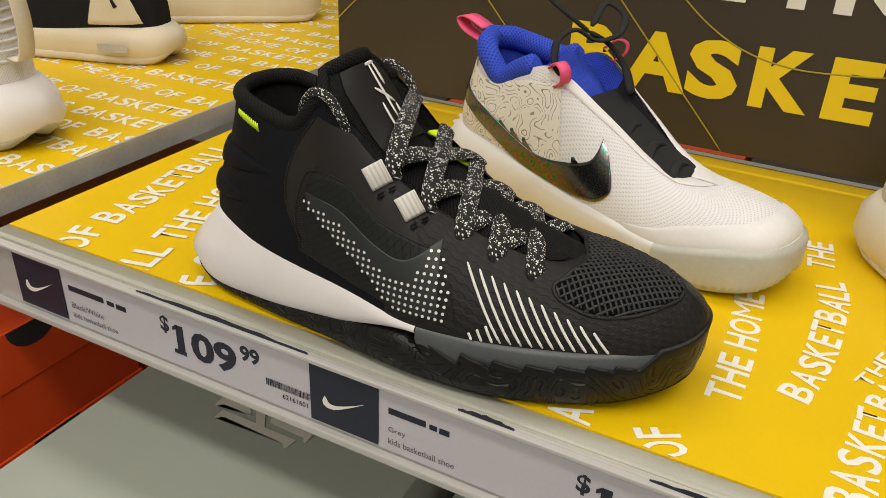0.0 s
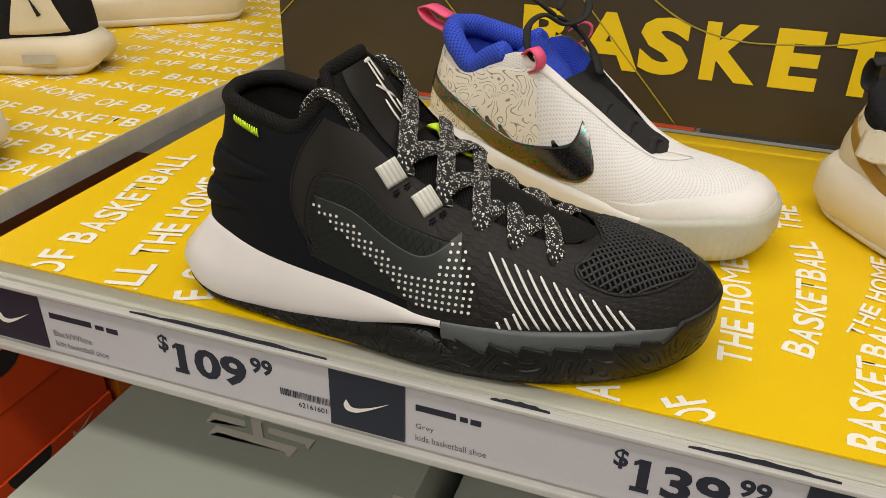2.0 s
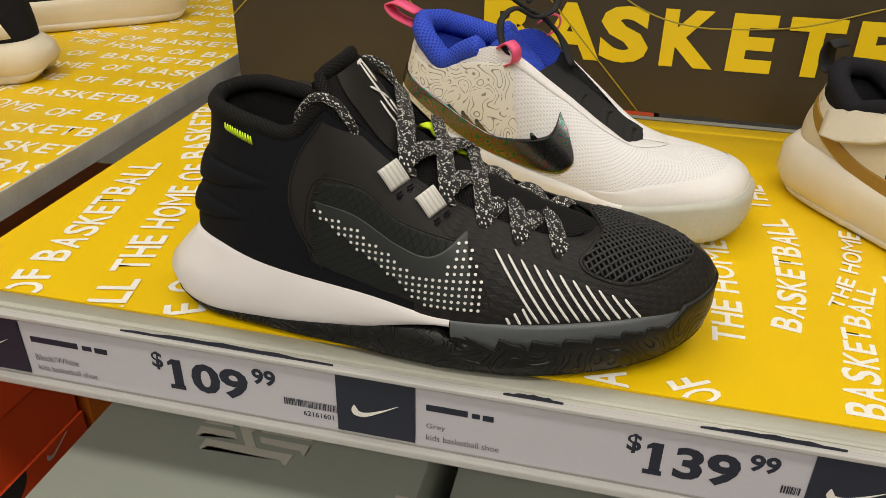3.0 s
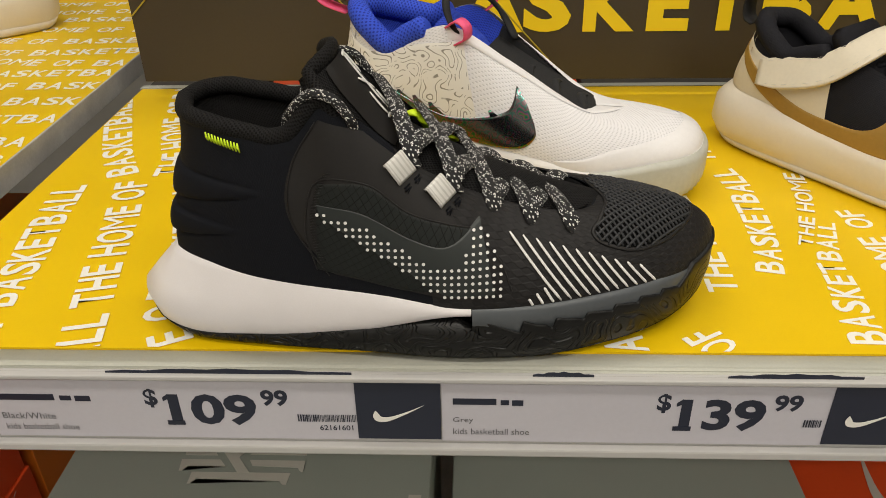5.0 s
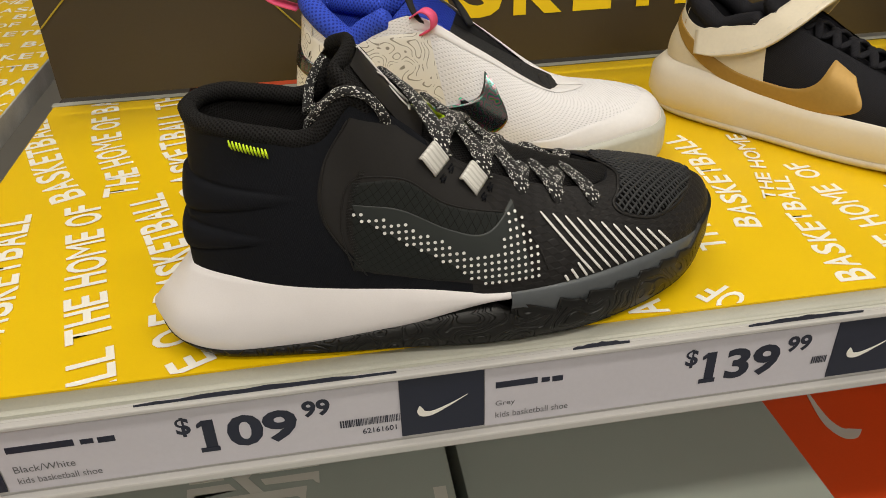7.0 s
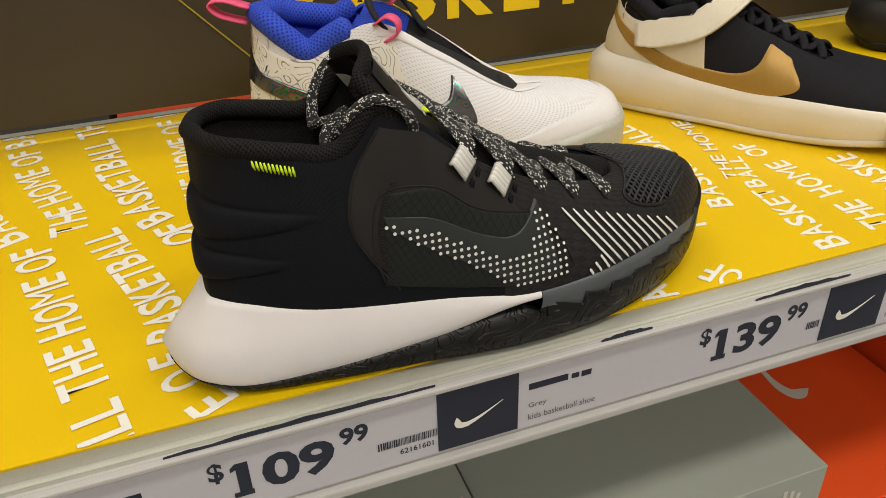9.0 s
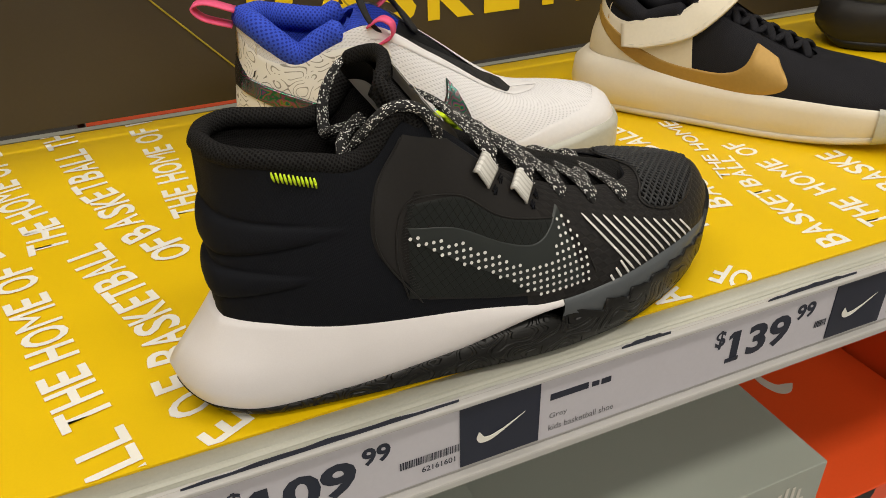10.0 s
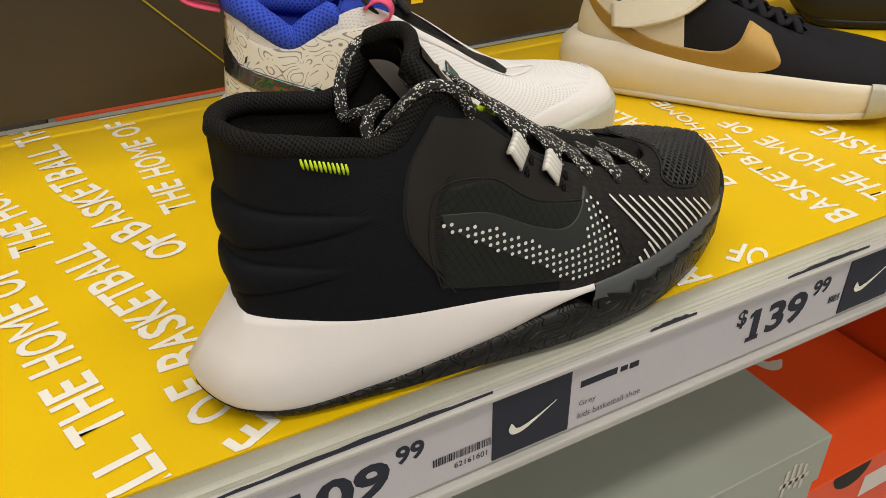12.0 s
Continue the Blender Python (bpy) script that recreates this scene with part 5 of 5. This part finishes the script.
def doodled(name, base, ink):
    """White leather printed with thin wandering grey lines."""
    m = material(name, base, 0.5, stain=0.04)
    nt = m.node_tree
    b = nt.nodes["Principled BSDF"]
    co = nt.nodes.new("ShaderNodeTexCoord")
    field = nt.nodes.new("ShaderNodeTexNoise")
    field.inputs["Scale"].default_value, field.inputs["Detail"].default_value = 90.0, 0.0
    nt.links.new(co.outputs["Object"], field.inputs["Vector"])
    turns = nt.nodes.new("ShaderNodeMath")
    turns.operation = "MULTIPLY"
    turns.inputs[1].default_value = 26.0
    nt.links.new(field.outputs["Fac"], turns.inputs[0])
    wave = nt.nodes.new("ShaderNodeMath")
    wave.operation = "SINE"
    nt.links.new(turns.outputs[0], wave.inputs[0])
    line = nt.nodes.new("ShaderNodeMath")
    line.operation = "ABSOLUTE"
    nt.links.new(wave.outputs[0], line.inputs[0])
    gap = nt.nodes.new("ShaderNodeTexNoise")
    gap.inputs["Scale"].default_value = 160.0
    nt.links.new(co.outputs["Object"], gap.inputs["Vector"])
    ramp = nt.nodes.new("ShaderNodeMapRange")
    ramp.inputs[1].default_value, ramp.inputs[2].default_value = 0.36, 0.20
    nt.links.new(line.outputs[0], ramp.inputs[0])
    keep = nt.nodes.new("ShaderNodeMath")
    keep.operation = "GREATER_THAN"
    keep.inputs[1].default_value = 0.44
    nt.links.new(gap.outputs["Fac"], keep.inputs[0])
    mul = nt.nodes.new("ShaderNodeMath")
    mul.operation = "MULTIPLY"
    nt.links.new(ramp.outputs[0], mul.inputs[0])
    nt.links.new(keep.outputs[0], mul.inputs[1])
    mix = nt.nodes.new("ShaderNodeMix")
    mix.data_type = "RGBA"
    mix.inputs[6].default_value, mix.inputs[7].default_value = (*base, 1), (*ink, 1)
    nt.links.new(mul.outputs[0], mix.inputs[0])
    nt.links.new(mix.outputs[2], b.inputs["Base Color"])
    return m


WHITE_MESH = cloth("white mesh", (0.80, 0.79, 0.81), (0.62, 0.61, 0.63), 0.0036, 0.0032, 0.0, 0.0003, 0.6, holes=0.5)
WHITE_LEATHER = material("white synthetic leather", (0.79, 0.775, 0.785), 0.45, grain=0.03, bump=0.03, stain=0.04, stain_size=30)
WHITE_SOLE = material("off-white sole foam", (0.77, 0.75, 0.73), 0.45, grain=0.02, stain=0.05, stain_size=20)
PALE_SOLE = material("pale cream sole foam", (0.78, 0.72, 0.61), 0.45, grain=0.02, stain=0.05, stain_size=20)
CREAM = material("cream leather", (0.74, 0.67, 0.53), 0.5, grain=0.03, bump=0.04, stain=0.05, stain_size=30)
CREAM_FOAM = material("cream sole foam", (0.74, 0.66, 0.52), 0.5, grain=0.02, stain=0.06, stain_size=20)
CLEAR_RUBBER = material("cloudy grey rubber", (0.50, 0.50, 0.44), 0.35, stain=0.1, stain_size=40, grain=0.05, bump=0.08)
BLUE_KNIT = cloth("royal blue knit", (0.035, 0.085, 0.62), (0.012, 0.03, 0.32), 0.0030, 0.0026, 0.0, 0.0005, 0.8, holes=0.3)
PATENT = material("black patent", (0.008, 0.008, 0.010), 0.2, coat=0.35, grain=0.2, size=60, bump=0.12)
patent_nodes = PATENT.node_tree
patent_bsdf = patent_nodes.nodes["Principled BSDF"]
patent_co = patent_nodes.nodes.new("ShaderNodeTexCoord")
patent_noise = patent_nodes.nodes.new("ShaderNodeTexNoise")
patent_noise.inputs["Scale"].default_value = 90.0
patent_nodes.links.new(patent_co.outputs["Object"], patent_noise.inputs["Vector"])
patent_film = patent_nodes.nodes.new("ShaderNodeMapRange")
patent_film.inputs[1].default_value, patent_film.inputs[2].default_value, patent_film.inputs[3].default_value, patent_film.inputs[4].default_value = 0.3, 0.7, 250.0, 900.0
patent_nodes.links.new(patent_noise.outputs["Fac"], patent_film.inputs[0])
patent_nodes.links.new(patent_film.outputs[0], patent_bsdf.inputs["Thin Film Thickness"])
patent_bsdf.inputs["Thin Film IOR"].default_value = 2.0
PINK = material("pink webbing", (0.85, 0.10, 0.24), 0.6, grain=0.1, bump=0.1)
BLACK_CORD = material("black lace", (0.010, 0.010, 0.011), 0.8, grain=0.2, size=1500, bump=0.3)
NAVY_KNIT = cloth("black navy knit", (0.0150, 0.0150, 0.0190), (0.009, 0.009, 0.012), 0.0016, 0.0016, 0.3, 0.0003, 0.8, holes=0.3)
GOLD = material("gold leather", (0.42, 0.25, 0.055), 0.38, 0.25, grain=0.06, bump=0.04, stain=0.06)
DOODLE = doodled("doodled white leather", (0.80, 0.775, 0.72), (0.28, 0.26, 0.22))
CAMO = material("dark olive camouflage cloth", (0.030, 0.030, 0.016), 0.7, grain=0.3, stain=0.55, stain_size=55, size=300)
BLUE_INK = material("blue thread", (0.05, 0.12, 0.5), 0.6)


def loop_tab(shoe, a, b, out, w, mat, name="pull_tab"):
    """A folded webbing tab between two points, bulging along out."""
    a, b, out = Vector(a), Vector(b), Vector(out)
    path = spline([a, a + out * 0.7, (a + b) / 2 + out, b + out * 0.7, b], 20)
    side = (b - a).cross(out).normalized()
    rows = [[p + side * k for k in (-w / 2, 0, w / 2)] for p in path]
    return part(name, thick(grid(rows), 0.0012), mat, shoe)


def white_shoe():
    shoe = thing("basketball_shoe", (0, 0, 0), "white basketball shoe with royal blue collar and black tick", "shoe", "shoes on the shelf")
    last, zm = common_last(0.277, 0.113, 0.0935, 0.112, 0.055, 0.050, 0.036, 0.034, 0.722, 1.03, 0.36, curve((0, 0.050), (0.25, 0.0475), (0.385, 0.0425), (0.475, 0.0365), (0.55, 0.0312), (0.66, 0.0255), (0.74, 0.0305), (0.81, 0.0350), (0.92, 0.037), (1, 0.038)))
    last.far_z = lambda q: max(last.top_z(q), 0.113 - 0.028 * q) if q < 0.43 else last.top_z(q)
    z0 = curve((0, 0.006), (0.15, 0.0), (0.68, 0.0), (0.85, 0.005), (1, 0.014))
    tree = common_parts(shoe, last, zm, WHITE_MESH, BLUE_KNIT, WHITE_SOLE, CLEAR_RUBBER, z0, 0.006, 0.0080, 0.40, 0.014, front=BLACK_CORD)
    part("toe_cap", band(last, 0.60, 1.40, const(0.0), curve((0.60, 0.10), (0.72, 0.30), (0.88, 0.36), (1.0, 0.40), (1.12, 0.36), (1.28, 0.30), (1.40, 0.10)), 70, 12, 0.0008), WHITE_LEATHER, shoe, "smooth white toe cap")
    for s0, s1 in ((0.43, 0.995), (1.005, 1.57)):
        part("eyestay", band(last, s0, s1, const(0.84), const(1.0), 50, 6, 0.0010), WHITE_LEATHER, shoe, "smooth white eyestay")
    part("heel_panel", patch(tree, ((0.012, 0.053), (0.04, 0.050), (0.08, 0.045), (0.128, 0.042)), ((0.014, 0.106), (0.045, 0.0905), (0.080, 0.0985), (0.112, 0.103)), 44, 26, 0.0009), DOODLE, shoe, "white heel panel printed with grey doodles")
    low = ((0.014, 0.073), (0.035, 0.0640), (0.055, 0.0555), (0.090, 0.0415), (0.1285, 0.0362), (0.155, 0.0355), (0.1655, 0.0425), (0.1655, 0.0505), (0.157, 0.0660))
    high = ((0.014, 0.084), (0.036, 0.0760), (0.0577, 0.0685), (0.085, 0.0580), (0.1072, 0.0525), (0.130, 0.0550), (0.1450, 0.0595), (0.149, 0.0660), (0.1495, 0.0750))
    part("tick_mark", patch(tree, low, high, 60, 20, 0.0022), PATENT, shoe, "glossy black jagged tick mark")
    for x, z, h in ((0.070, 0.0640, 0.003), (0.082, 0.0595, 0.005), (0.094, 0.0560, 0.005), (0.138, 0.0570, 0.0025)):
        part("tick_spike", patch(tree, ((x - 0.002, z - 0.004), (x + 0.012, z - 0.006)), ((x - 0.005, z + h), (x - 0.0035, z + h + 0.0006)), 6, 6, 0.0017), PATENT, shoe)
    part("heel_clip", patch(tree, ((0.0135, 0.078), (0.020, 0.070)), ((0.0135, 0.092), (0.022, 0.082)), 10, 8, 0.0016), PATENT, shoe, "black heel clip")
    rubber = sole_band(last, ((const(0.003), lambda q: z0(q) + 0.0012), (const(-0.0006), lambda q: z0(q) + 0.0050 + 0.0016 * math.sin(q * 330)), (const(-0.0012), lambda q: z0(q) + 0.0075), (const(-0.0010), lambda q: zm(q) - 0.0045), (const(0.0004), lambda q: zm(q) - 0.0015), (const(0.004), lambda q: zm(q) + 0.0004)), s0=0.66, s1=1.34, n=220, wrap=False)
    part("toe_rubber", rubber, CLEAR_RUBBER, shoe, "cloudy grey-green rubber toe")
    tongue(shoe, ((0.130, 0, 0.081), (0.124, 0, 0.087), (0.116, 0, 0.096), (0.105, 0, 0.104), (0.093, 0, 0.115)), 0.012, 0.024, BLUE_KNIT, 0.007, "royal blue padded tongue")
    part("throat", grid([[(0.208 - 0.086 * i / 10, k * 0.0052 * (1 + i * 0.08), 0.0520 + 0.0405 * (i / 10) ** 1.1) for k in (-3, -1, 1, 3)] for i in range(11)]), BLACK_CORD, shoe, "black lace bed")
    for k in range(4):
        x, z = 0.194 - 0.019 * k, 0.0555 + 0.0082 * k
        path = spline([(x, -0.013 - 0.002 * k, z), (x - 0.004, -0.006, z + 0.004), (x - 0.006, 0.004, z + 0.005), (x - 0.004, 0.014 + 0.002 * k, z + 0.001)], 20)
        part("lace", sweep(path, 0.0036, 0.0018, 8), BLACK_CORD, shoe, "flat black lace")
    bow = spline([(0.116, -0.026, 0.101), (0.104, -0.030, 0.112), (0.097, -0.022, 0.127), (0.100, -0.006, 0.133), (0.110, 0.006, 0.126), (0.118, 0.020, 0.130), (0.112, 0.034, 0.140), (0.098, 0.030, 0.146), (0.102, 0.010, 0.134)], 60)
    part("lace", sweep(bow, 0.0027, 0.0015, 8), BLACK_CORD, shoe, "flat black lace")
    part("lace", sweep(spline([(0.104, 0.004, 0.131), (0.094, -0.004, 0.140), (0.080, -0.010, 0.150), (0.070, -0.012, 0.160)], 24), 0.0022, 0.0016, 8), BLACK_CORD, shoe, "black lace end")
    part("lace", sweep(spline([(0.136, 0.018, 0.092), (0.124, 0.024, 0.108), (0.113, 0.018, 0.122), (0.105, 0.004, 0.131)], 24), 0.0036, 0.0018, 8), BLACK_CORD, shoe, "flat black lace")
    loop_tab(shoe, (0.014, 0.0, 0.108), (0.017, 0.0, 0.119), (-0.026, 0, 0.008), 0.014, PINK)
    loop_tab(shoe, (0.108, -0.031, 0.100), (0.101, -0.030, 0.112), (0.012, -0.006, 0.008), 0.008, PINK, "lace_tab")
    loop_tab(shoe, (0.108, 0.031, 0.106), (0.101, 0.030, 0.116), (0.012, 0.006, 0.010), 0.008, PINK, "lace_tab")
    shoe.matrix_world = pose(-0.250, 0.551, 0.0, 0, 0, -17)
    return shoe


def gold_shoe():
    shoe = thing("basketball_shoe", (0, 0, 0), "cream and black basketball shoe with gold tick and strap", "shoe", "shoes on the shelf")
    last, zm = common_last(0.290, 0.108, 0.088, 0.100, 0.066, 0.052, 0.040, 0.038, 0.66, 1.0, 0.36)
    z0 = curve((0, 0.008), (0.15, 0.0), (0.56, 0.0), (0.72, 0.006), (1, 0.024))
    tree = common_parts(shoe, last, zm, NAVY_KNIT, NAVY_KNIT, PALE_SOLE, PALE_SOLE, z0, 0.008, 0.0075, 0.40, 0.008, under=0.003)
    rubber = sole_band(last, ((const(0.006), lambda q: z0(q) + 0.0012), (const(0.0020), lambda q: z0(q) + 0.0045), (const(-0.0008), lambda q: z0(q) + 0.012), (const(-0.0010), lambda q: zm(q) - 0.003), (const(0.0008), lambda q: zm(q) + 0.0010), (const(0.004), lambda q: zm(q) + 0.0014)), s0=0.735, s1=1.265, n=120, wrap=False)
    part("toe_rubber", rubber, CLEAR_RUBBER, shoe, "cloudy grey-green rubber toe")
    part("heel_panel", patch(tree, ((0.012, 0.052), (0.04, 0.049), (0.08, 0.044), (0.105, 0.044)), ((0.014, 0.102), (0.040, 0.086), (0.070, 0.088), (0.098, 0.095)), 40, 20, 0.0009), CREAM, shoe, "cream leather heel panel")
    low = ((0.016, 0.086), (0.040, 0.062), (0.075, 0.045), (0.110, 0.041), (0.152, 0.039), (0.176, 0.048), (0.166, 0.068))
    high = ((0.014, 0.094), (0.042, 0.074), (0.078, 0.058), (0.108, 0.0535), (0.130, 0.054), (0.143, 0.062), (0.148, 0.078))
    part("tick_mark", patch(tree, low, high, 60, 12, 0.0016), GOLD, shoe, "gold leather tick mark")
    # the ankle strap, from the side up over the tongue
    line = [laid(tree, 0.044, 0.0735, 0.0045)[0], laid(tree, 0.068, 0.0790, 0.0050)[0], Vector((0.092, -0.0375, 0.0895)), Vector((0.108, -0.030, 0.1040)), Vector((0.117, -0.014, 0.1150)), Vector((0.119, 0.004, 0.1175)), Vector((0.115, 0.022, 0.1120)), Vector((0.106, 0.034, 0.0980))]
    mids = spline(line, 46)
    rows = []
    for i, c in enumerate(mids):
        t = (mids[min(i + 1, 45)] - mids[max(i - 1, 0)]).normalized()
        away = Vector((0, c.y, (c.z - 0.060) * 1.1)).normalized()
        across = t.cross(away).normalized()
        half = 0.0125 * (0.80 + 0.20 * min(1, i / 4))
        rows.append([c + across * k for k in (-half, -half * 0.9, 0, half * 0.9, half)])
    strap = part("strap", thick(grid(rows), 0.0028), CREAM, shoe, "cream ankle strap with stitched edge")
    for side_k in (1, 3):
        for i in range(2, 40, 2):
            away = Vector((0, mids[i].y, (mids[i].z - 0.060) * 1.1)).normalized()
            a, b = rows[i][side_k] * 0.88 + rows[i][2] * 0.12 + away * 0.0016, rows[i + 1][side_k] * 0.88 + rows[i + 1][2] * 0.12 + away * 0.0016
            part("stitch", sweep([a, b], 0.00035, 0.0003, 5), BOX_PALE, strap)
    tongue(shoe, ((0.190, 0, 0.060), (0.160, 0, 0.072), (0.130, 0, 0.088), (0.106, 0, 0.110), (0.098, 0, 0.122)), 0.012, 0.026, NAVY_KNIT, 0.007)
    for k in range(5):
        x, z = 0.186 - 0.014 * k, 0.069 + 0.0052 * k
        for s in (1, -1):
            pth = spline([(x, -0.016 * s, z - 0.002), (x - 0.004, -0.008 * s, z + 0.005), (x - 0.008, 0.002 * s, z + 0.006), (x - 0.013, 0.015 * s, z + 0.004)], 18)
            part("lace", sweep(pth, 0.0034, 0.0020, 8), NAVY_KNIT, shoe)
    loop_tab(shoe, (0.012, 0.0, 0.100), (0.015, 0.0, 0.122), (-0.010, 0, 0.006), 0.016, BLACK_CORD)
    shoe.matrix_world = pose(0.0628, 0.586, 0.0, 0, 0, -51) @ Matrix.Diagonal((0.97, 0.97, 0.89, 1))
    return shoe


def simple_shoe(label, at, turn, L, upper, collar, sole, outsole, extra=None, heel_top=0.11, low=0.09, peak=0.12, sole_heel=0.048, flare=0.008, where="shoes on the next shelf"):
    shoe = thing("sports_shoe", (0, 0, 0), label, "shoe", where)
    last, zm = common_last(L, heel_top, low, peak, 0.064, sole_heel, sole_heel * 0.8, sole_heel * 0.78)
    z0 = curve((0, 0.010), (0.15, 0.0), (0.65, 0.0), (0.85, 0.006), (1, 0.018))
    tree = common_parts(shoe, last, zm, upper, collar, sole, outsole, z0, flare)
    tongue(shoe, ((L * 0.66, 0, 0.060), (L * 0.55, 0, 0.074), (L * 0.45, 0, 0.092), (L * 0.36, 0, peak + 0.012)), 0.012, 0.026, collar, 0.007)
    for k in range(4):
        x, z = L * 0.64 - 0.017 * k, 0.068 + 0.008 * k
        part("lace", sweep(spline([(x, -0.017, z - 0.002), (x - 0.004, -0.006, z + 0.005), (x - 0.005, 0.006, z + 0.005), (x - 0.004, 0.017, z - 0.002)], 16), 0.0034, 0.0018, 8), collar, shoe)
    if extra:
        extra(shoe, tree, last)
    shoe.matrix_world = pose(*at, 0, 0, turn) @ Matrix.Diagonal((1, -1, 1, 1))
    return shoe


def ribbed(shoe, tree, last):
    for k in range(7):
        z = 0.060 + 0.007 * k
        ring = [last.wall((-0.30 + 0.60 * j / 40) % 2, min(0.95, 0.25 + 0.10 * k)) for j in range(41)]
        part("rib", sweep(ring, 0.0022, 0.0012, 6), WHITE_LEATHER, shoe)
    loop_tab(shoe, (0.010, 0.0, 0.070), (0.013, 0.0, 0.130), (-0.020, 0, 0.002), 0.014, CREAM)


def clipped(shoe, tree, last):
    part("heel_clip", patch(tree, ((0.020, 0.044), (0.045, 0.042), (0.075, 0.041)), ((0.040, 0.100), (0.048, 0.104), (0.058, 0.100)), 24, 20, 0.004), CREAM, shoe, "cream heel clip")
    part("tick_mark", patch(tree, ((0.040, 0.060), (0.044, 0.058)), ((0.050, 0.080), (0.0505, 0.080)), 6, 10, 0.0055), BLACK_TPU, shoe, "small black tick mark")
    pts = [(0.030 + 0.032 * k / 10, -0.0405 - 0.002 * math.sin(math.pi * k / 10)) for k in range(11)]
    rows = [[(x, last.near(math.acos(1 - 2 * x / last.length) / math.pi) - 0.0085, z) for x, _ in pts] for z in (0.016, 0.0165, 0.024, 0.0245)]
    part("air_window", grid(rows), STEEL, shoe, "grey window in the sole")


white_shoe()
gold_shoe()
simple_shoe("dark olive camouflage sports shoe at the shelf's back", (0.368, 0.605, 0.0), -32, 0.29, CAMO, CAMO, BLACK_TPU, RUBBER, where="shoes on the shelf")
simple_shoe("white knitted high-top sports shoe with ribbed heel", (-0.541, 0.374, L_TOP), 184, 0.29, WHITE_MESH, WHITE_LEATHER, FOAM_WHITE, CLEAR_RUBBER, ribbed, 0.125, 0.105, 0.14, 0.052, 0.014)
simple_shoe("black sports shoe with cream sole and heel clip", (-0.634, 0.620, L_TOP), 194, 0.29, NAVY_KNIT, NAVY_KNIT, CREAM_FOAM, CREAM_FOAM, clipped, 0.12, 0.10, 0.13, 0.040, 0.009)
simple_shoe("black sports shoe with thick cream sole", (-0.640, 0.893, L_TOP), 216, 0.29, NAVY_KNIT, NAVY_KNIT, CREAM_FOAM, CREAM_FOAM, None, 0.12, 0.10, 0.13, 0.046, 0.004)
